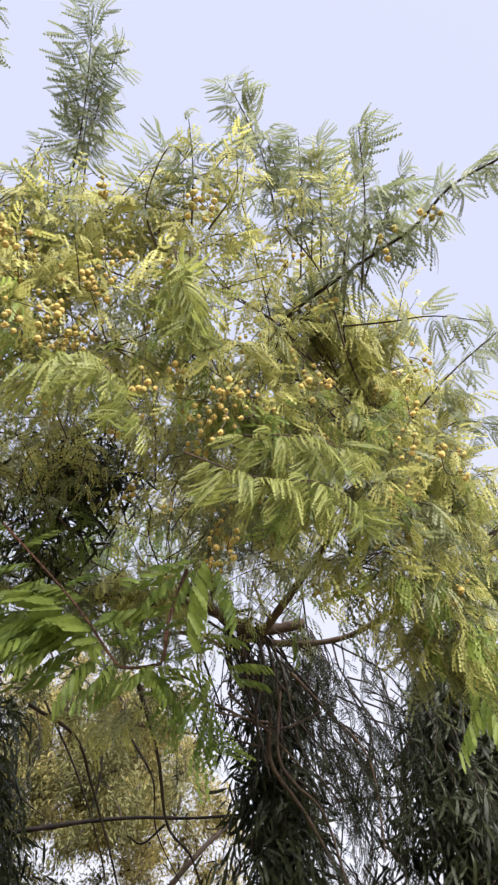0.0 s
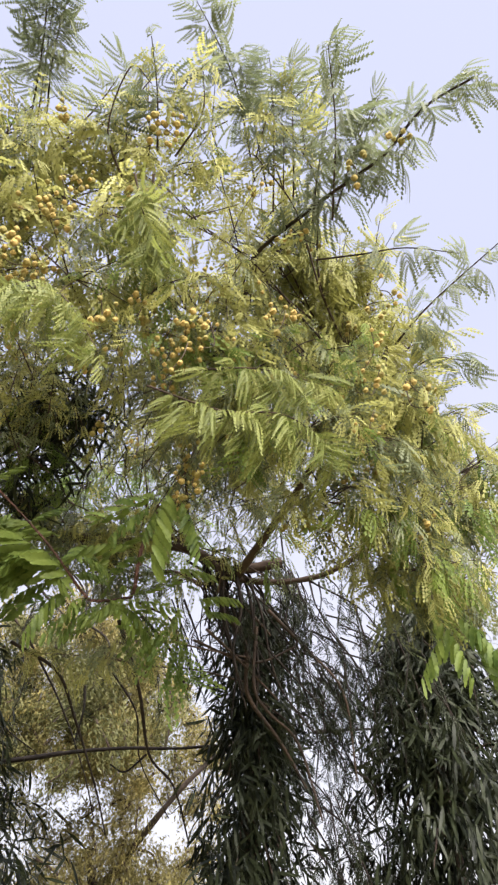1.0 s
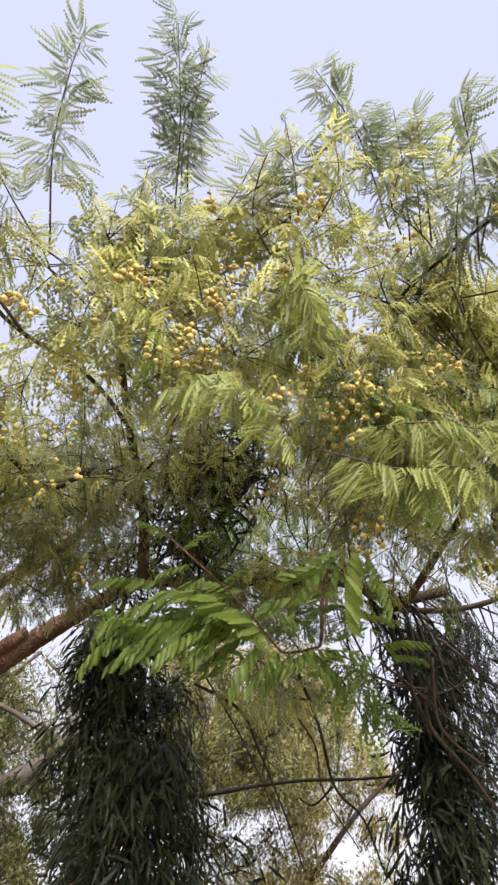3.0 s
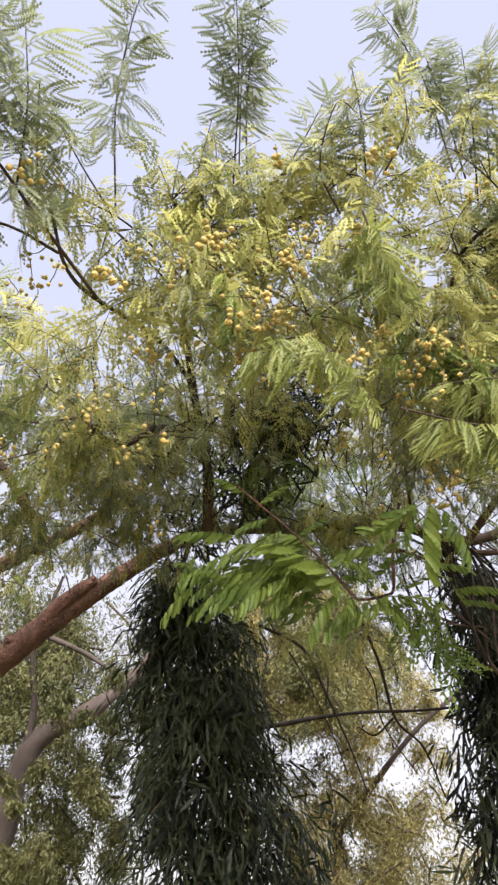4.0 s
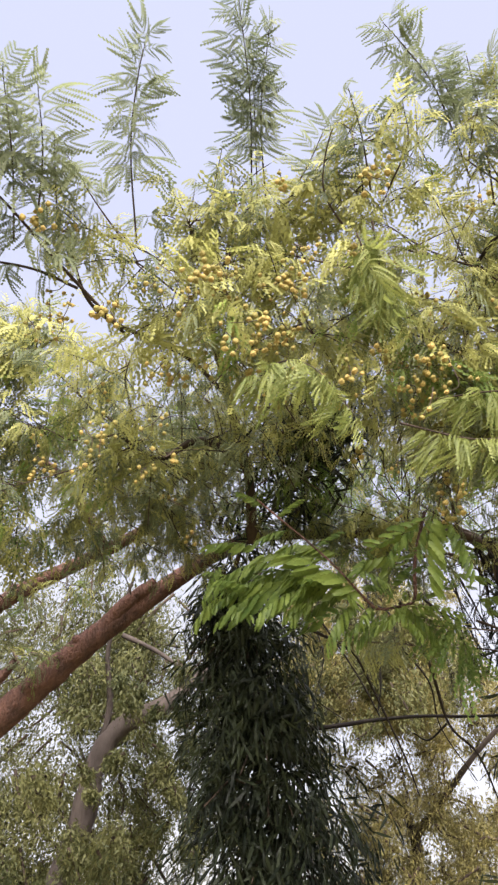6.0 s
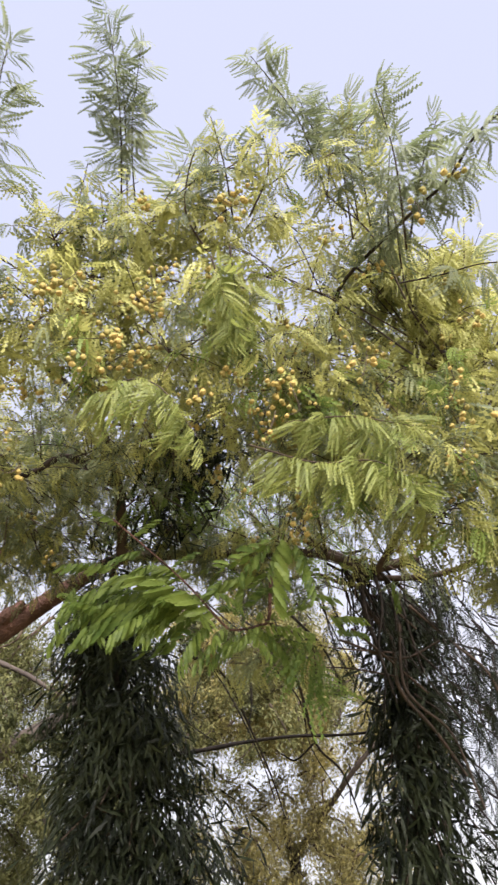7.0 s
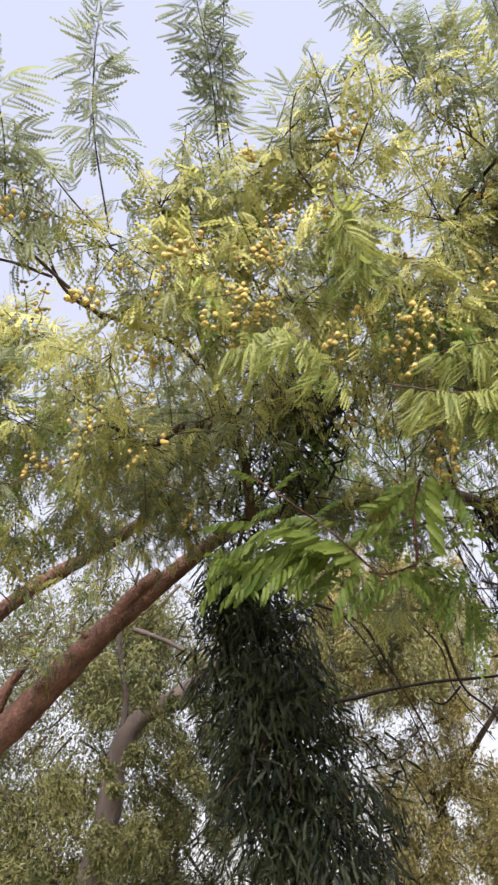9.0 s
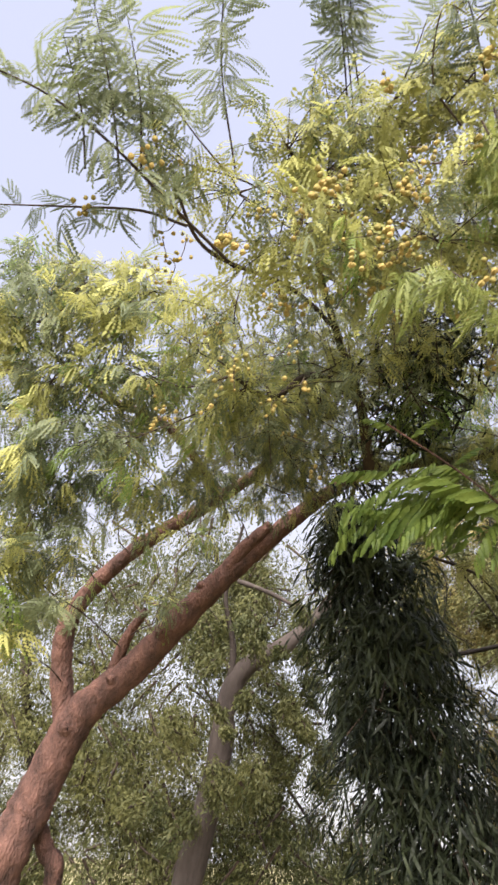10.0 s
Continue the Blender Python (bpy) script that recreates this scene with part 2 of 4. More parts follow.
# ---------------------------------------------------------------- ground
def build_ground():
    n = 60
    r = np.r_[0, np.geomspace(1, 3000, n)]
    a = np.linspace(0, 2 * np.pi, 49)[:-1]
    v = np.stack([np.outer(r, np.cos(a)), np.outer(r, np.sin(a)), np.outer(np.minimum(r, 30), np.ones(48)) * 0], -1)
    v[..., 2] += 0.03 * np.sin(0.7 * v[..., 0]) * np.cos(0.9 * v[..., 1]) + 0.015 * np.sin(2.1 * v[..., 0] + 1.3 * v[..., 1])
    i, j = np.meshgrid(np.arange(n), np.arange(48), indexing="ij")
    k = (j + 1) % 48
    q0, q1, q2, q3 = i * 48 + j, (i + 1) * 48 + j, (i + 1) * 48 + k, i * 48 + k
    f = np.concatenate([np.stack([q0, q1, q2], -1).reshape(-1, 3), np.stack([q0, q2, q3], -1).reshape(-1, 3)])
    tagged(new("ground", mesh("ground", v.reshape(-1, 3), f, GROUND, True)), "dry grassy earth under the trees", "ground", kind="structure")


build_ground()

# ---------------------------------------------------------------- the flowering tree
tree = thing("acacia_tree", "spreading acacia tree with feathery leaves and yellow ball flowers", "tree")
gw = np.random.default_rng(11)
# wood: points along it, thickness at the foot and at the end
WOOD = [
    ("trunk", [(-2.75, 3.85, -0.1), (-2.62, 3.85, 0.8), (-2.25, 3.45, 1.47), (-2.12, 3.46, 1.82), (-1.94, 3.45, 2.22), (-1.65, 3.47, 2.49), (-1.23, 3.41, 2.89), (-0.91, 3.37, 3.14), (-0.59, 3.19, 3.28), (-0.28, 2.83, 3.26)], 0.145, 0.028),
    ("limb", [(-2.00, 3.47, 2.14), (-2.06, 3.39, 2.48), (-1.99, 3.29, 2.75), (-1.66, 3.21, 3.05), (-1.10, 3.07, 3.29), (-0.78, 2.88, 3.37), (-0.56, 2.65, 3.41), (-0.35, 2.28, 3.44)], 0.068, 0.010),
    ("limb", [(-1.81, 3.48, 2.38), (-1.70, 3.41, 2.63), (-1.58, 3.36, 2.77)], 0.04, 0.02),
    ("limb", [(-1.19, 3.41, 2.92), (-1.03, 3.34, 3.09), (-0.86, 3.29, 3.21)], 0.05, 0.03),
    ("limb", [(-0.26, 2.60, 3.09), (-0.27, 2.35, 3.30), (-0.33, 1.98, 3.43), (-0.35, 1.53, 3.45), (-0.26, 1.30, 3.51)], 0.027, 0.005),
    ("limb", [(-0.28, 2.33, 3.32), (-0.44, 2.05, 3.26), (-0.60, 2.04, 3.16), (-0.70, 1.80, 3.10)], 0.02, 0.006),
    ("limb", [(-0.31, 2.86, 3.26), (0.07, 2.70, 3.19), (0.64, 2.58, 3.13), (0.90, 2.68, 3.07), (1.21, 2.49, 3.01), (1.42, 2.12, 3.04)], 0.026, 0.008),
    ("limb", [(0.67, 2.59, 3.11), (0.55, 2.12, 3.30), (0.56, 1.44, 3.37), (0.55, 1.29, 3.40)], 0.0065, 0.005),
    ("limb", [(0.90, 2.68, 3.07), (0.99, 2.11, 3.16), (0.99, 1.49, 3.17)], 0.02, 0.006),
    ("limb", [(-0.33, 1.98, 3.43), (-0.45, 1.64, 3.34), (-0.64, 1.26, 3.16), (-0.68, 1.04, 3.19)], 0.010, 0.004),
    ("limb", [(-1.10, 3.07, 3.29), (-1.27, 2.65, 3.49), (-1.49, 2.28, 3.47), (-1.68, 1.93, 3.56)], 0.03, 0.008),
]
WOOD += [
    ("limb", [(-2.16, 3.56, 1.77), (-2.10, 3.65, 1.60), (-2.05, 3.68, 1.45), (-2.3, 4.05, 0.5), (-2.35, 4.05, -0.1)], 0.045, 0.05),
    ("limb", [(1.10, 2.60, 3.13), (0.89, 2.69, 3.12), (0.74, 2.69, 3.19), (0.58, 2.69, 3.27)], 0.024, 0.012),
    ("limb", [(0.87, 2.70, 3.12), (0.85, 2.73, 2.97), (0.95, 2.73, 2.78), (0.97, 2.80, 2.60), (1.10, 2.81, 2.42), (1.20, 2.82, 2.25)], 0.014, 0.005),
    ("limb", [(0.74, 2.69, 3.19), (0.83, 2.75, 3.05), (0.95, 2.75, 2.98), (1.08, 2.76, 2.85)], 0.012, 0.004),
    ("limb", [(0.95, 2.71, 3.15), (0.80, 2.84, 3.12), (0.65, 2.85, 3.17), (0.45, 2.91, 3.15)], 0.012, 0.006),
]
for name, pts, r0, r1 in WOOD:
    part(name, mesh(name, *tube(spline(pts, 18), r0, r1, 16, 0.026, gw), BARK if r0 > 0.028 else TWIG, True), tree)

# knots and stubs on the trunk and the lower limb
for index, place, r0 in ((0, 0.42, 0.032), (0, 0.52, 0.024), (0, 0.60, 0.03), (0, 0.66, 0.022), (0, 0.72, 0.026), (0, 0.78, 0.02), (1, 0.25, 0.02), (1, 0.45, 0.022), (1, 0.55, 0.016)):
    line = spline(WOOD[index][1], 14)
    p = line[int(place * len(line))]
    d = unit(np.array([gw.uniform(-0.6, 0.6), -0.8, gw.uniform(-0.3, 0.7)]))
    girth = (1 - place) * WOOD[index][2] + place * WOOD[index][3]
    ring = np.array([p + d * girth * 0.5, p + d * girth * 0.95, p + d * (girth + 0.6 * r0), p + d * (girth + 0.7 * r0), p + d * (girth + 0.1 * r0)])
    v, f = tube(ring, r0 * 1.5, r0 * 0.5, 9, 0.08, gw)
    part("knot", mesh("knot", v, f, BARK, True), tree)

# shoots that stand up into the sky
for pts, size, gap, thick in (
    ([(-0.19, 1.27, 3.64), (-0.18, 0.97, 3.82), (-0.20, 0.69, 3.93)], 0.125, 0.011, 0.0034),
    ([(-0.14, 1.27, 3.70), (-0.15, 1.02, 3.84), (-0.11, 0.78, 3.95)], 0.10, 0.013, 0.0034),
    ([(-0.55, 1.20, 3.42), (-0.54, 0.96, 3.57), (-0.49, 0.78, 3.65), (-0.45, 0.69, 3.69)], 0.12, 0.011, 0.0034),
    ([(-0.81, 0.98, 3.15), (-0.78, 0.81, 3.26), (-0.76, 0.61, 3.36)], 0.16, 0.012, 0.0034),
    ([(-0.75, 0.97, 3.18), (-0.72, 0.83, 3.33), (-0.72, 0.70, 3.45)], 0.14, 0.012, 0.0034),
    ([(-0.56, 1.31, 3.11), (-0.68, 1.03, 3.10), (-0.77, 0.85, 3.12), (-0.88, 0.71, 3.15), (-1.00, 0.60, 3.15)], 0.12, 0.016, 0.006),
    ([(-0.66, 1.12, 3.11), (-0.76, 1.02, 3.08), (-0.91, 0.92, 3.01), (-1.06, 0.85, 2.97)], 0.10, 0.022, 0.005),
    ([(-0.89, 0.92, 3.16), (-0.86, 0.80, 3.24), (-0.85, 0.65, 3.31)], 0.13, 0.020, 0.0034),
    ([(-0.73, 1.07, 3.25), (-0.72, 0.94, 3.34), (-0.70, 0.81, 3.41)], 0.12, 0.018, 0.0034),
    ([(0.59, 1.19, 3.67), (0.48, 1.00, 3.79), (0.40, 0.88, 3.86)], 0.12, 0.012, 0.0034),
    ([(0.63, 1.10, 3.48), (0.59, 0.97, 3.57), (0.53, 0.81, 3.65)], 0.11, 0.013, 0.0034),
    ([(0.66, 1.07, 3.31), (0.64, 0.95, 3.39), (0.63, 0.82, 3.46)], 0.11, 0.013, 0.0034),
    ([(-0.17, 1.26, 3.69), (-0.17, 1.06, 3.82), (-0.17, 0.86, 3.91)], 0.11, 0.013, 0.003),
    ([(-0.55, 1.09, 3.29), (-0.62, 0.98, 3.34), (-0.68, 0.86, 3.39)], 0.11, 0.012, 0.0034),
    ([(0.53, 1.15, 3.64), (0.42, 0.96, 3.82), (0.32, 0.85, 3.87), (0.24, 0.78, 3.91)], 0.12, 0.012, 0.0034),
    ([(0.59, 1.17, 3.51), (0.53, 0.96, 3.64), (0.47, 0.81, 3.72)], 0.13, 0.012, 0.0034),
    ([(0.68, 1.00, 3.22), (0.62, 0.80, 3.33), (0.54, 0.64, 3.39)], 0.12, 0.012, 0.0034),
    ([(0.70, 1.00, 3.28), (0.71, 0.85, 3.37), (0.73, 0.73, 3.42)], 0.11, 0.012, 0.0034),
    ([(0.55, 1.49, 3.32), (0.55, 1.29, 3.40), (0.67, 1.01, 3.34), (0.75, 0.81, 3.26), (0.77, 0.66, 3.21), (0.84, 0.55, 3.18)], 0.125, 0.013, 0.0075),
    ([(0.71, 1.17, 3.29), (0.79, 1.06, 3.19), (0.88, 0.98, 3.14), (0.98, 0.91, 3.05)], 0.12, 0.020, 0.0034),
    ([(1.04, 1.59, 3.23), (1.09, 1.33, 3.26), (1.13, 1.18, 3.27), (1.21, 0.95, 3.27)], 0.13, 0.022, 0.005),
    ([(1.09, 1.50, 3.13), (1.15, 1.34, 3.15), (1.24, 1.25, 3.07)], 0.13, 0.020, 0.0034),
    ([(0.12, 1.11, 3.32), (0.05, 1.00, 3.38), (0.08, 0.85, 3.44), (0.14, 0.87, 3.43)], 0.09, 0.018, 0.0034),
    ([(0.19, 1.03, 3.40), (0.16, 0.90, 3.47), (0.12, 0.79, 3.52)], 0.09, 0.022, 0.0034),
    ([(-0.09, 1.13, 3.43), (-0.00, 1.02, 3.51), (0.06, 0.92, 3.57)], 0.10, 0.015, 0.0034),
    ([(0.24, 1.03, 3.40), (0.29, 0.92, 3.46), (0.27, 0.83, 3.51)], 0.10, 0.015, 0.0034),
    ([(-0.28, 1.20, 3.46), (-0.30, 1.12, 3.51), (-0.26, 0.99, 3.60)], 0.10, 0.016, 0.0034),
):
    bough(tree, pts, PLUME, size * 0.56, gap * 1.15, mat=SHOOT, sag=0.12, thick=thick, spread=1.0, start=0.34)

# the mass of the crown: rounded masses of leafy boughs that lean out over the path
gc = np.random.default_rng(5)
JOINTS = np.concatenate([spline(pts, 8)[6:] for _, pts, r0, _ in WOOD if 0.0115 < r0 < 0.1])


HOLLOWS = (((-0.18, 1.9, 3.12), (0.52, 0.62, 0.34)),      # the open heart of the crown
           ((0.84, 2.55, 3.08), (0.34, 0.48, 0.26)))      # round the knot of bare stems


def hollow(p):
    """Whether a place lies where few leaves grow."""
    return any(sum(((p[k] - mid[k]) / half[k]) ** 2 for k in range(3)) < 1 for mid, half in HOLLOWS)


def crown(mid, half, count, leaves=FERN, leaf_size=0.07, sag=0.3, mat=LEAF):
    """A mass of boughs on one branch that leaves the nearest limb."""
    mid, half = np.array(mid), np.array(half)
    far = np.linalg.norm(JOINTS - mid, axis=1)
    far = far + 0.6 * np.maximum(0, JOINTS[:, 2] - mid[2]) + 3 * (far < 0.28) + gc.uniform(0, 0.35, len(JOINTS))
    joint = JOINTS[int(np.argmin(far))]
    bow = 0.06 * np.linalg.norm(mid - joint)
    line = spline([joint, joint * 0.6 + mid * 0.4 + gc.uniform(-bow, bow, 3), joint * 0.25 + mid * 0.75 + gc.uniform(-bow, bow, 3), mid], 6)
    part("branch", mesh("branch", *tube(line, 0.0040, 0.0020, 6), TWIG, True), tree)
    for _ in range(max(2, round(count * THICK))):
        u = unit(gc.standard_normal(3))
        tip = mid + 1.5 * half * u * gc.uniform(0.35, 1.0)
        inside = hollow(tip)
        if inside and gc.random() < 0.74:
            continue
        base = line[int(gc.integers(2 * len(line) // 3, len(line)))]
        out = tip - base
        if np.linalg.norm(out) < 0.16:
            tip = base + unit(out) * 0.16
        rise = np.array([0, 0, gc.uniform(0.0, 0.25)]) * np.linalg.norm(out)
        kind = FINE if gc.random() < 0.55 else leaves
        # hollows take darker FROND, shade put into the colour; lower masses more SHOOT
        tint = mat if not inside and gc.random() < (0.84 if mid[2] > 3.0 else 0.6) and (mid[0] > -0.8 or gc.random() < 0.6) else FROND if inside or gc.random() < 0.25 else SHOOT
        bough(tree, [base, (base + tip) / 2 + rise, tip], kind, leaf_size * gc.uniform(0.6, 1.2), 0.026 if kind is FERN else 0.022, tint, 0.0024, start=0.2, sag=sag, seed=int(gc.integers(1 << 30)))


THICK = 1.6
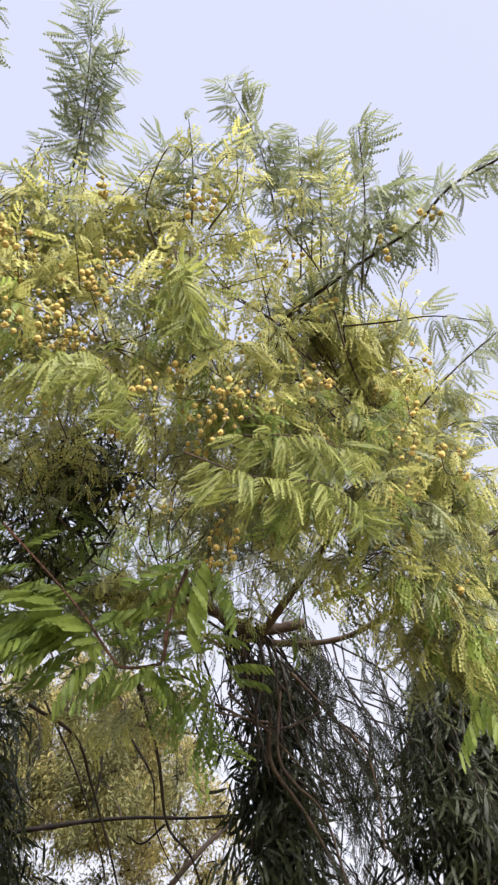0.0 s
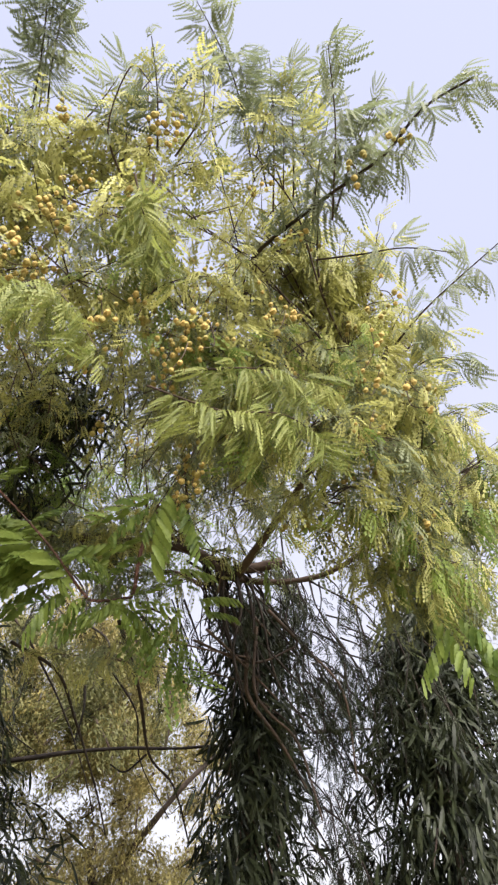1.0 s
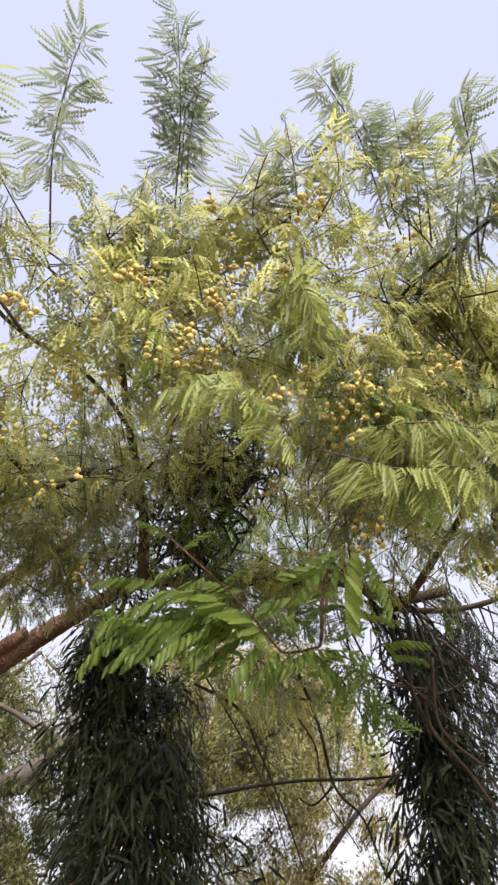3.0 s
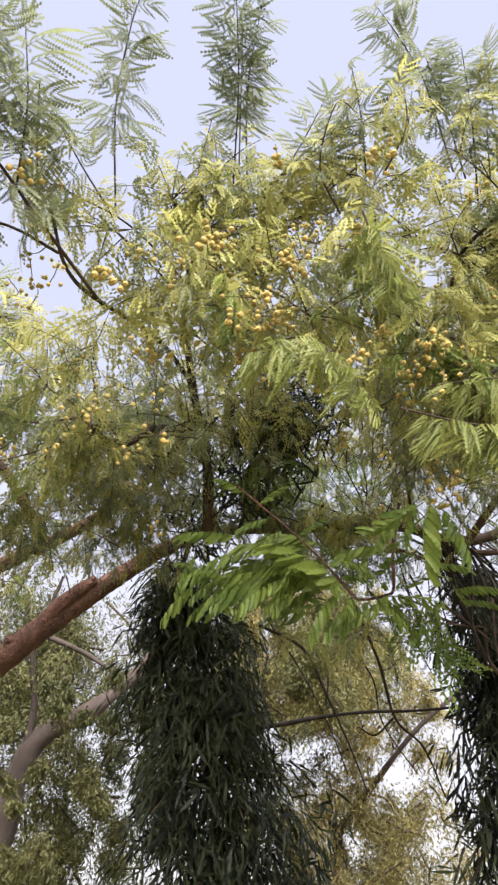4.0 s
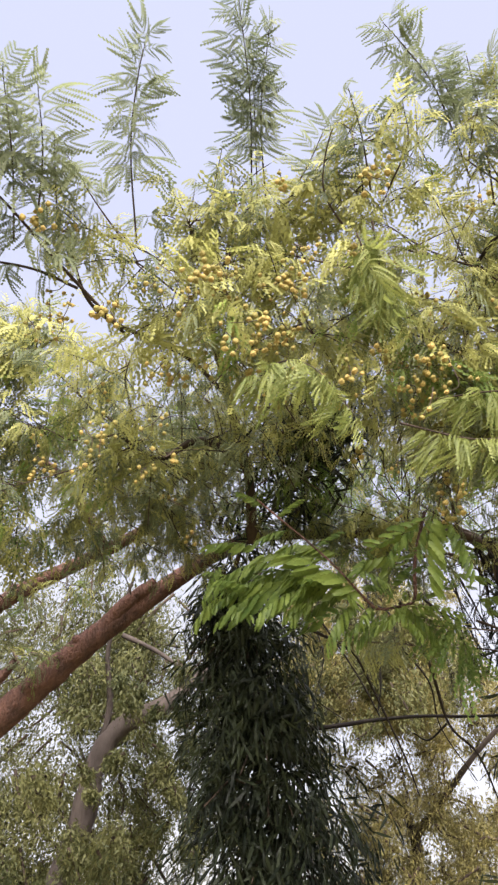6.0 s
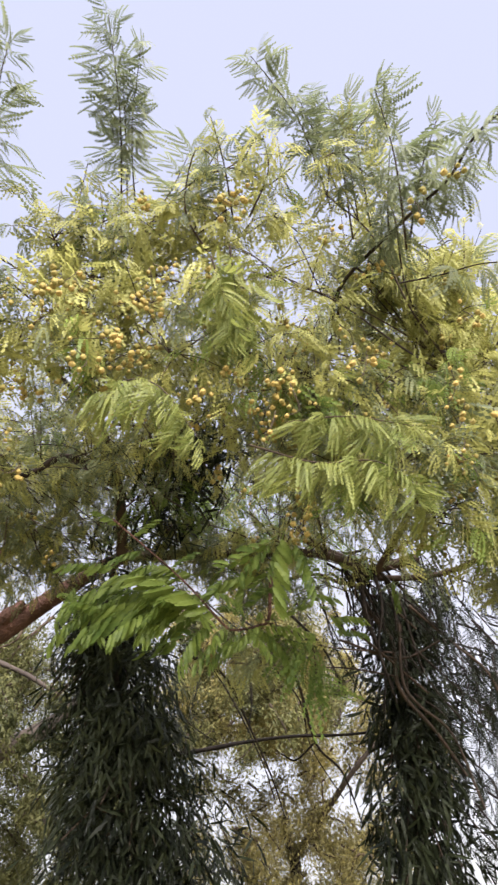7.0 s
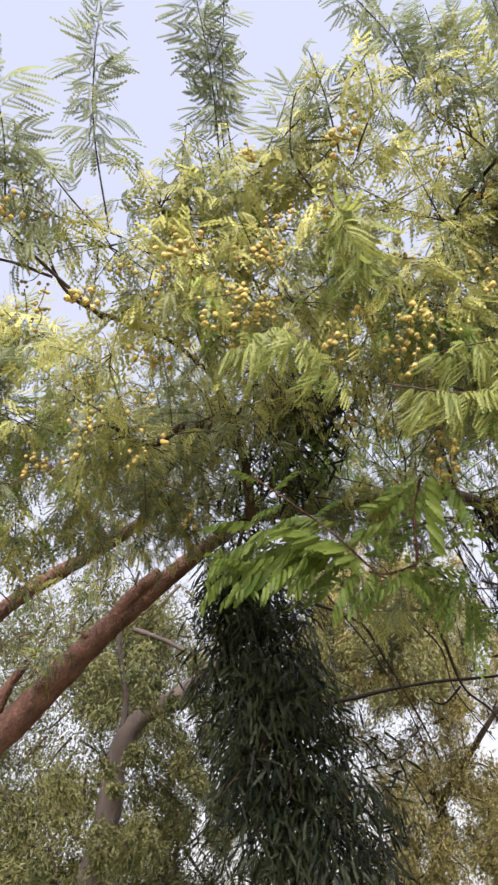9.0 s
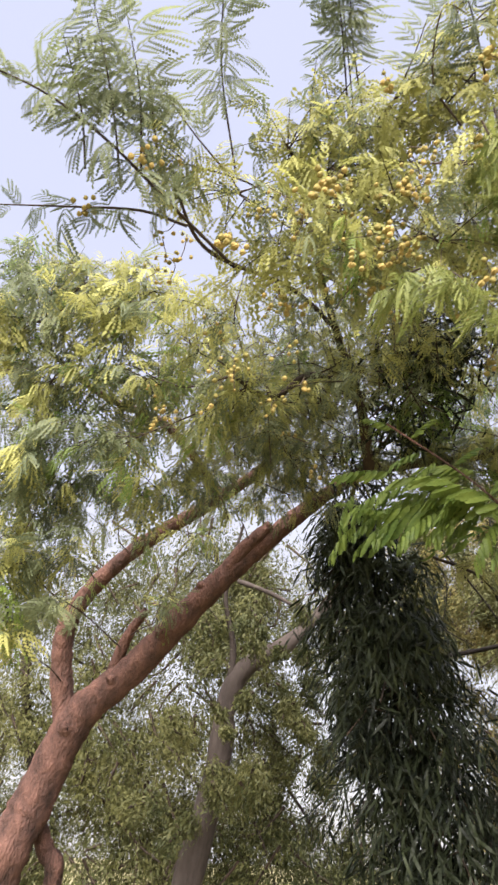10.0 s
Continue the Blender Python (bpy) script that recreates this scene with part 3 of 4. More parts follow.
# middle, half widths, boughs, leaf size
for mass in (
    # upper fringe
    ((-0.25, 1.23, 3.44), (0.156, 0.136, 0.117), 7, LACE, 0.075), ((-0.02, 1.14, 3.43), (0.131, 0.121, 0.112), 7, LACE, 0.075), ((0.17, 1.04, 3.45), (0.128, 0.118, 0.109), 7, LACE, 0.075), ((0.34, 1.06, 3.49), (0.131, 0.131, 0.131), 4, LACE, 0.075),
    ((0.48, 1.01, 3.50), (0.112, 0.121, 0.131), 3, LACE, 0.075),
    ((0.05, 1.03, 3.50), (0.112, 0.093, 0.075), 3, LACE, 0.075), ((0.21, 0.93, 3.51), (0.109, 0.091, 0.073), 3, LACE, 0.075), ((0.39, 0.99, 3.64), (0.097, 0.097, 0.097), 2, LACE, 0.075), ((0.52, 0.92, 3.60), (0.086, 0.100, 0.114), 2, LACE, 0.075),
    ((0.64, 1.32, 3.51), (0.102, 0.102, 0.102), 10), ((0.77, 1.33, 3.60), (0.106, 0.106, 0.106),13, FERN, 0.075, 0.55, PALE), ((0.86, 1.28, 3.47), (0.102, 0.102, 0.102),13, FERN, 0.075, 0.55, PALE), ((0.93, 1.38, 3.37), (0.122, 0.122, 0.122),13, FERN, 0.075, 0.55, PALE), ((0.67, 1.52, 3.47), (0.106, 0.106, 0.106), 10), ((0.86, 1.59, 3.63), (0.114, 0.103, 0.092), 3),
    ((0.85, 1.49, 3.31), (0.142, 0.122, 0.102),13, FERN, 0.075, 0.55, PALE), ((1.07, 1.42, 3.27), (0.122, 0.122, 0.122), 10), ((1.00, 1.26, 3.56), (0.085, 0.085, 0.085), 4), ((1.21, 1.40, 3.35), (0.085, 0.106, 0.127), 4), ((0.68, 1.23, 3.68), (0.127, 0.106, 0.085), 4), ((0.56, 1.26, 3.57), (0.102, 0.102, 0.102), 3), ((0.49, 1.30, 3.43), (0.117, 0.107, 0.097), 3), ((-0.22, 1.15, 3.63), (0.122, 0.102, 0.081), 3, LACE, 0.075),
    # yellow middle
    ((-0.21, 1.18, 3.11), (0.136, 0.127, 0.119), 6), ((-0.06, 1.17, 3.15), (0.136, 0.119, 0.102), 6), ((0.13, 1.11, 3.15), (0.132, 0.124, 0.116), 6), ((0.29, 1.11, 3.22), (0.136, 0.127, 0.119), 6),
    ((0.40, 1.16, 3.04), (0.113, 0.113, 0.113), 6), ((0.23, 1.17, 2.97), (0.125, 0.110, 0.094), 6), ((0.03, 1.22, 2.99), (0.145, 0.113, 0.081), 6), ((-0.19, 1.27, 2.96), (0.132, 0.107, 0.083), 5),
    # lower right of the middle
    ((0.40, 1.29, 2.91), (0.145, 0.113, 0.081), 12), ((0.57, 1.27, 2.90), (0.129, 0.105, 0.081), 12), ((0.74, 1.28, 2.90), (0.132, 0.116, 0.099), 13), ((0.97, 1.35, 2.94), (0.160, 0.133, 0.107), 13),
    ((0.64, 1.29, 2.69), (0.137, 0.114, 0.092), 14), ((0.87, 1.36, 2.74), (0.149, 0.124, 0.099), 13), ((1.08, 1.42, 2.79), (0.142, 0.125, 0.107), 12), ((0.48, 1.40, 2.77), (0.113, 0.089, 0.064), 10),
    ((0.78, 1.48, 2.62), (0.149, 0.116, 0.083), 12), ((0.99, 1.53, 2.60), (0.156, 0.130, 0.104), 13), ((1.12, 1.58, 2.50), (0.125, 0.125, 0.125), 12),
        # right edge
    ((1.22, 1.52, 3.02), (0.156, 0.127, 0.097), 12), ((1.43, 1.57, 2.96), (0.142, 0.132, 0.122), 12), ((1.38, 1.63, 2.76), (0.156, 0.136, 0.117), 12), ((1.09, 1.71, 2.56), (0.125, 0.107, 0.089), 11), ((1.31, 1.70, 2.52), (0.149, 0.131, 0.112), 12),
    ((0.90, 1.39, 3.18), (0.112, 0.112, 0.112),13, FERN, 0.075, 0.55, PALE),
    # upper left
    ((-0.74, 0.99, 3.27), (0.085, 0.076, 0.068), 3, LACE, 0.085), ((-0.55, 1.15, 3.27), (0.139, 0.122, 0.104), 6, LACE, 0.085), ((-0.38, 1.16, 3.47), (0.131, 0.112, 0.093), 6, LACE, 0.085), ((-0.21, 1.18, 3.47), (0.131, 0.112, 0.093), 6, LACE, 0.085),
    ((-0.44, 1.29, 3.12), (0.136, 0.119, 0.102), 6, LACE, 0.085), ((-0.26, 1.25, 3.17), (0.136, 0.119, 0.102), 6, LACE, 0.085), ((-0.11, 1.22, 3.25), (0.139, 0.122, 0.104), 6, LACE, 0.085), ((0.03, 1.20, 3.44), (0.149, 0.131, 0.112), 6, LACE, 0.085),
    # left, hanging lower
    ((-1.57, 1.75, 3.50), (0.254, 0.203, 0.153), 13, LACE, 0.09), ((-1.28, 1.79, 3.50), (0.221, 0.184, 0.147), 11, LACE, 0.09), ((-1.51, 1.88, 3.24), (0.270, 0.209, 0.147), 13, LACE, 0.09), ((-1.18, 1.94, 3.24), (0.214, 0.178, 0.142), 11, LACE, 0.09), ((-1.55, 1.94, 2.95), (0.214, 0.178, 0.142), 13, LACE, 0.09),
    ((-1.25, 1.99, 2.95), (0.229, 0.183, 0.137), 8, LACE, 0.09), ((-0.88, 1.76, 3.28), (0.176, 0.165, 0.154), 7, LACE, 0.09), ((-0.64, 1.59, 3.25), (0.142, 0.142, 0.142), 8, LACE, 0.09), ((-0.83, 2.03, 3.14), (0.183, 0.172, 0.160), 6, LACE, 0.09), ((-1.02, 2.26, 3.08), (0.197, 0.147, 0.098), 4, LACE, 0.09),
    ((-1.62, 2.08, 2.60), (0.214, 0.178, 0.142), 10, LACE, 0.08), ((-1.66, 2.15, 2.40), (0.142, 0.131, 0.119), 6, LACE, 0.08), ((-1.67, 1.73, 3.75), (0.244, 0.176, 0.108), 9, LACE, 0.095), ((-1.44, 1.86, 3.79), (0.244, 0.176, 0.108), 9, LACE, 0.095), ((-1.16, 1.92, 3.73), (0.184, 0.144, 0.105), 7, LACE, 0.095),
    ((-1.73, 1.89, 3.40), (0.210, 0.197, 0.184), 9, LACE, 0.09), ((-1.69, 2.06, 2.82), (0.147, 0.147, 0.147), 8, LACE, 0.09), ((-1.26, 2.37, 2.94), (0.178, 0.140, 0.102), 6, FERN, 0.10),
    ((-1.56, 2.23, 2.90), (0.203, 0.178, 0.153), 9, LACE, 0.08), ((-1.71, 2.48, 2.72), (0.163, 0.149, 0.136), 6, LACE, 0.08), ((-1.15, 2.59, 3.05), (0.190, 0.149, 0.108), 6, LACE, 0.08), ((-0.86, 2.48, 3.20), (0.184, 0.158, 0.131), 3, LACE, 0.08), ((-0.62, 2.39, 3.24), (0.178, 0.165, 0.153), 3, LACE, 0.08, 0.3, SHOOT),
    ((-0.92, 2.04, 3.54), (0.172, 0.160, 0.147), 7, FERN, 0.075), ((-1.11, 2.20, 3.42), (0.178, 0.153, 0.127), 6, FERN, 0.075), ((-0.88, 2.31, 3.39), (0.153, 0.140, 0.127), 5, LACE, 0.08), ((-1.27, 2.27, 3.23), (0.153, 0.153, 0.153), 5, LACE, 0.08),
    # inside: many masses in darker SHOOT, so the shade is in their colour
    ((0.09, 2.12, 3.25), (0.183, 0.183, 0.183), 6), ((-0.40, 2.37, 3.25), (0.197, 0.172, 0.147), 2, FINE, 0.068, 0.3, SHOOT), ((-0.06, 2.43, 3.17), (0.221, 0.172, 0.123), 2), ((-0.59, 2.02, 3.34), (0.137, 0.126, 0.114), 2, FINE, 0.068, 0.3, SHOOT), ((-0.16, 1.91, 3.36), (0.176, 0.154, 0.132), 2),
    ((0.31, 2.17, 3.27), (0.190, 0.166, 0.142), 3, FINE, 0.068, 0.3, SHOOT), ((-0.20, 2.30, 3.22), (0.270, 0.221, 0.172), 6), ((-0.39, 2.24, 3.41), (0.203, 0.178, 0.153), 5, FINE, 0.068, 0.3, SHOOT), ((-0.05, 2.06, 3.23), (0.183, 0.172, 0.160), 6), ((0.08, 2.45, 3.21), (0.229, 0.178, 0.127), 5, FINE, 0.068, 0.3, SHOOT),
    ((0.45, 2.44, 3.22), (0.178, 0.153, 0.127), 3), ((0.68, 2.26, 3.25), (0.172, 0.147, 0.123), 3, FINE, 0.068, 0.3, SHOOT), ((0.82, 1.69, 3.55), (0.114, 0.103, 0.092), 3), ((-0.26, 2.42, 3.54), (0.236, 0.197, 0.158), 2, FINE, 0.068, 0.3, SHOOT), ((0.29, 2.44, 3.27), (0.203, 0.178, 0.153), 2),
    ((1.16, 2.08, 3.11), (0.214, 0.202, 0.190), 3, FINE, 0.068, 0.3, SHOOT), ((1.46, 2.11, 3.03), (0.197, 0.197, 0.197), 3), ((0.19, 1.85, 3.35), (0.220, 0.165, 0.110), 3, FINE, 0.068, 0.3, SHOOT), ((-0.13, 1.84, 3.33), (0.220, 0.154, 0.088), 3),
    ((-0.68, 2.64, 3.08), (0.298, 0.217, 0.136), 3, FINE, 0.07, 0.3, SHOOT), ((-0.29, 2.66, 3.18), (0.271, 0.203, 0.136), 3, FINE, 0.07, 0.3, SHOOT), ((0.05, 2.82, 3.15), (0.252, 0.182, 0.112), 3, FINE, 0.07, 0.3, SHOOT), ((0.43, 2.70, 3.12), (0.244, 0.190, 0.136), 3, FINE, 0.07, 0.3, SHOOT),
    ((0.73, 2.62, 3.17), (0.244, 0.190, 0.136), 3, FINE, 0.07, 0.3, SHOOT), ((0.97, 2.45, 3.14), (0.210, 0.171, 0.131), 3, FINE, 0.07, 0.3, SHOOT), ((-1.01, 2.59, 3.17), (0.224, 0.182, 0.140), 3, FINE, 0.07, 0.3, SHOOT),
    ((-1.77, 2.35, 2.92), (0.244, 0.190, 0.136), 3, FINE, 0.075), ((-1.49, 2.57, 3.04), (0.196, 0.154, 0.112), 3, FINE, 0.075), ((-1.54, 1.85, 3.88), (0.336, 0.224, 0.112), 3, FINE, 0.08), ((-1.83, 2.22, 3.27), (0.224, 0.196, 0.168), 3, FINE, 0.08), ((-1.30, 2.37, 3.31), (0.217, 0.190, 0.163), 3, FINE, 0.08),
    # back of the heart: its shade put into the leaf colour, darker FROND
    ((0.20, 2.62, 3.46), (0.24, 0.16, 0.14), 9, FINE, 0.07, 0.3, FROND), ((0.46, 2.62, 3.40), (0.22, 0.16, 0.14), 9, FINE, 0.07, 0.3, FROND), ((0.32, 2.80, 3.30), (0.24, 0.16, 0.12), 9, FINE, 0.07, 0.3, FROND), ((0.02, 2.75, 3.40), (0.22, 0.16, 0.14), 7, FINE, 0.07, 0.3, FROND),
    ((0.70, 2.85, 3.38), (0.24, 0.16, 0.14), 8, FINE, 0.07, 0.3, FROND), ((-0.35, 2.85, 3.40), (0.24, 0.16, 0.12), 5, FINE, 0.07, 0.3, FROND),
    # thin foliage hanging under the fronds, and behind the limbs
    ((0.28, 2.57, 3.00), (0.203, 0.153, 0.102), 6, FINE, 0.07, 0.3, SHOOT), ((0.63, 2.54, 2.99), (0.178, 0.140, 0.102), 5, FINE, 0.07, 0.3, SHOOT), ((0.03, 2.62, 3.11), (0.210, 0.158, 0.105), 5, FINE, 0.07, 0.3, SHOOT),
    ((0.44, 2.40, 2.65), (0.137, 0.126, 0.114), 3), ((0.34, 2.72, 2.68), (0.203, 0.165, 0.127), 4), ((0.28, 2.61, 3.14), (0.210, 0.171, 0.131), 6),
    ((-1.42, 3.23, 2.69), (0.110, 0.118, 0.125), 3, LACE, 0.07), ((-1.23, 2.94, 3.01), (0.119, 0.119, 0.119), 3, LACE, 0.07), ((-1.76, 2.95, 2.70), (0.153, 0.137, 0.122), 3, LACE, 0.07), ((-1.48, 2.86, 2.96), (0.178, 0.148, 0.119), 4, LACE, 0.07), ((-0.97, 2.95, 3.15), (0.148, 0.133, 0.119), 4, LACE, 0.07),
    ((-1.00, 3.04, 3.41), (0.188, 0.141, 0.094), 4), ((0.52, 2.48, 3.10), (0.203, 0.178, 0.153), 7), ((0.36, 2.63, 3.13), (0.184, 0.158, 0.131), 6),
    ((-0.10, 2.63, 3.27), (0.203, 0.178, 0.153), 7), ((0.21, 2.71, 3.14), (0.203, 0.153, 0.102), 5), ((0.41, 2.33, 3.45), (0.197, 0.172, 0.147), 6),
):
    crown(*mass)

# leafy twigs all through the crown, between the masses
mid, half = np.array((0.12, 2.45, 2.98)), np.array((1.1, 1.25, 1.05))
made = 0
while made < 450:
    u = unit(gc.standard_normal(3))
    if u[1] > 0.25 or u[2] < -0.05 or u[2] > 0.72:
        continue
    tip = mid + half * u * gc.uniform(0.62, 1.0)
    if hollow(tip) and gc.random() < 0.75:
        continue
    base = tip - (unit(half * u) + 0.5 * gc.standard_normal(3)) * gc.uniform(0.15, 0.28)
    bough(tree, [base, (base + tip) / 2 + np.array([0, 0, 0.04]), tip], FINE, gc.uniform(0.045, 0.07), 0.022, LEAF if gc.random() < 0.5 + 0.4 * u[2] else SHOOT, 0.0022, sag=0.3, seed=int(gc.integers(1 << 30)))
    made += 1

# boughs that hang or arch in front
FERN_MESH = [mesh("leaf", v, f, SPRAY) for v, f in ARCH]
PLUME_MESH = [mesh("leaf", v, f, SPRAY) for v, f in PLUME]
bough(tree, [(-0.17, 1.26, 2.82), (-0.07, 1.09, 2.77), (0.02, 1.06, 2.72), (0.11, 1.08, 2.59)], FERN_MESH, 0.074, 0.013, LEAF, 0.003, sag=0.8, separate=True)
bough(tree, [(0.24, 1.27, 2.72), (0.40, 1.21, 2.62), (0.54, 1.15, 2.58), (0.66, 1.17, 2.50)], FERN_MESH, 0.074, 0.012, LEAF, 0.003, sag=0.8, separate=True)
bough(tree, [(0.34, 1.27, 2.80), (0.48, 1.16, 2.73), (0.63, 1.11, 2.66)], FERN_MESH, 0.074, 0.012, LEAF, 0.003, sag=0.8, separate=True)
bough(tree, [(0.13, 0.95, 3.09), (0.17, 1.00, 2.99), (0.24, 1.04, 2.89)], FERN_MESH, 0.074, 0.012, LEAF, 0.003, sag=0.5, separate=True)
bough(tree, [(0.18, 1.00, 3.21), (0.20, 1.08, 3.10), (0.22, 1.17, 3.04)], PLUME_MESH, 0.10, 0.012, LEAF, 0.0035, sag=0.2, separate=True)
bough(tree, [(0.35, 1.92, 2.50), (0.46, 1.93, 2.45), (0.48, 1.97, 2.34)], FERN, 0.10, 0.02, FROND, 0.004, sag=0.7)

# bare twigs that hang under the crown beside the mast trees
gt = np.random.default_rng(41)


def bare_twigs(mid, half, count, r=0.004):
    mid, half = np.array(mid), np.array(half)
    for _ in range(count):
        p = mid + half * gt.uniform(-1, 1, 3)
        d = np.array([gt.uniform(-0.15, 0.55), gt.uniform(-0.2, 0.2), -gt.uniform(0.5, 1.0)]) * gt.uniform(0.25, 0.6)
        q = p + 0.5 * d + np.array([0.08, 0, 0.06]) * gt.uniform(-0.5, 1.2)
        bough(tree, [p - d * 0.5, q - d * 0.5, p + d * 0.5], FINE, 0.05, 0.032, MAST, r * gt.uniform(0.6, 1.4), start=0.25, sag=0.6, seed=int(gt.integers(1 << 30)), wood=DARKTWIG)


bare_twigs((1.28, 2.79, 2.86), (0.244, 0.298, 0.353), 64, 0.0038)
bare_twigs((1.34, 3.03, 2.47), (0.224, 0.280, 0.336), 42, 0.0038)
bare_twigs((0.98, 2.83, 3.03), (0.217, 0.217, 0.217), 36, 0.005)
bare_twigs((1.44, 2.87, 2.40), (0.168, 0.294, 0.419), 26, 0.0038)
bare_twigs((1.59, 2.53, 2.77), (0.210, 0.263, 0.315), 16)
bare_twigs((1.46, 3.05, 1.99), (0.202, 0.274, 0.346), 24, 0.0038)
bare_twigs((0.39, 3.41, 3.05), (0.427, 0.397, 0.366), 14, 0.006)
for pts, r0 in (
    ([(-0.01, 3.07, 2.87), (0.20, 3.11, 2.77), (0.31, 3.26, 2.63), (0.45, 3.42, 2.38), (0.51, 3.45, 2.21)], 0.009),
    ([(-0.18, 3.70, 2.53), (0.11, 3.69, 2.57), (0.36, 3.68, 2.61), (0.60, 3.66, 2.63), (0.85, 3.60, 2.62), (1.05, 3.45, 2.60)], 0.015),
    ([(0.44, 3.02, 2.99), (0.58, 3.20, 2.75), (0.67, 3.37, 2.52), (0.79, 3.38, 2.39), (0.87, 3.41, 2.17)], 0.010),
    ([(0.66, 3.37, 2.52), (0.57, 3.40, 2.45), (0.50, 3.40, 2.48)], 0.007),
    ([(0.06, 3.44, 3.06), (0.27, 3.64, 2.81), (0.43, 3.81, 2.55), (0.50, 3.85, 2.36)], 0.007),
    ([(0.49, 3.47, 2.93), (0.64, 3.61, 2.79), (0.70, 3.76, 2.60), (0.86, 3.79, 2.35)], 0.007),
    ([(1.64, 3.69, 2.76), (1.80, 3.62, 2.76), (1.97, 3.55, 2.75)], 0.013),
):
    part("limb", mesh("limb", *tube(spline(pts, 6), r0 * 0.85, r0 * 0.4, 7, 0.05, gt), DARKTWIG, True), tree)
part("limb", mesh("limb", *tube(spline([(0.96, 2.61, 2.81), (0.95, 2.66, 2.58), (1.01, 2.67, 2.48), (1.12, 2.67, 2.37), (1.20, 2.70, 2.11)], 6), 0.008, 0.004, 7), TWIG, True), tree)
part("limb", mesh("limb", *tube(spline([(0.77, 2.71, 2.83), (0.88, 2.68, 2.71), (1.06, 2.69, 2.54)], 6), 0.007, 0.004, 7), TWIG, True), tree)
part("limb", mesh("limb", *tube(spline([(0.72, 2.74, 2.79), (0.95, 2.67, 2.68), (1.12, 2.60, 2.73)], 6), 0.006, 0.004, 7), TWIG, True), tree)
part("limb", mesh("limb", *tube(spline([(1.02, 2.62, 2.90), (1.18, 2.63, 2.74), (1.33, 2.64, 2.57), (1.37, 2.71, 2.25)], 6), 0.008, 0.003, 7), TWIG, True), tree)

# the knot of bare stems from which shoots hang into the thin mast tree
for _ in range(18):
    p = np.array((0.88, 2.70, 3.10)) + gt.uniform(-1, 1, 3) * np.array((0.13, 0.08, 0.05))
    run = gt.uniform(0.25, 0.75)
    lean = np.array((gt.uniform(-0.1, 0.45), gt.uniform(-0.05, 0.2), -1.0))
    line = [p + np.array((gt.uniform(-0.12, 0.12), 0, gt.uniform(0.0, 0.05))), p]
    line += [p + lean * run * q + gt.uniform(-0.035, 0.035, 3) for q in (0.3, 0.65, 1.0)]
    r0 = gt.uniform(0.004, 0.010)
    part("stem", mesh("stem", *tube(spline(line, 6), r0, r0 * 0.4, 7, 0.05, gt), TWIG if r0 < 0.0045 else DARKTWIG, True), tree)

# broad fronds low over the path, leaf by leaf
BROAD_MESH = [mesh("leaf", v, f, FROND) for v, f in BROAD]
stalk = part("bough", mesh("bough", *tube(spline([(0.39, 1.87, 2.81), (0.34, 1.86, 2.63), (0.33, 1.88, 2.51), (0.30, 1.87, 2.48), (0.22, 1.86, 2.46), (0.18, 1.83, 2.47), (0.06, 1.75, 2.57), (-0.16, 1.66, 2.73)], 5), 0.006, 0.0028, 7, 0.04, gt), BARK, True), tree, "reddish twig carrying broad fronds")
gl = np.random.default_rng(17)


def frond(base, tip, size=1.0):
    """One broad leaf from base to tip."""
    base, tip = np.array(base), np.array(tip)
    turn = frames((tip - base)[None] + np.array([0, 0, 0.06]), np.array([0.0, -0.1, 1.0]), gl, 0.5)[0]
    k = float(np.linalg.norm(tip - base)) * size * gl.uniform(0.6, 0.85)
    part("leaf", BROAD_MESH[int(gl.integers(len(BROAD_MESH)))], stalk, at=Matrix.LocRotScale(Vector(base), Matrix(turn.tolist()).to_quaternion(), Vector((k, k, k))))


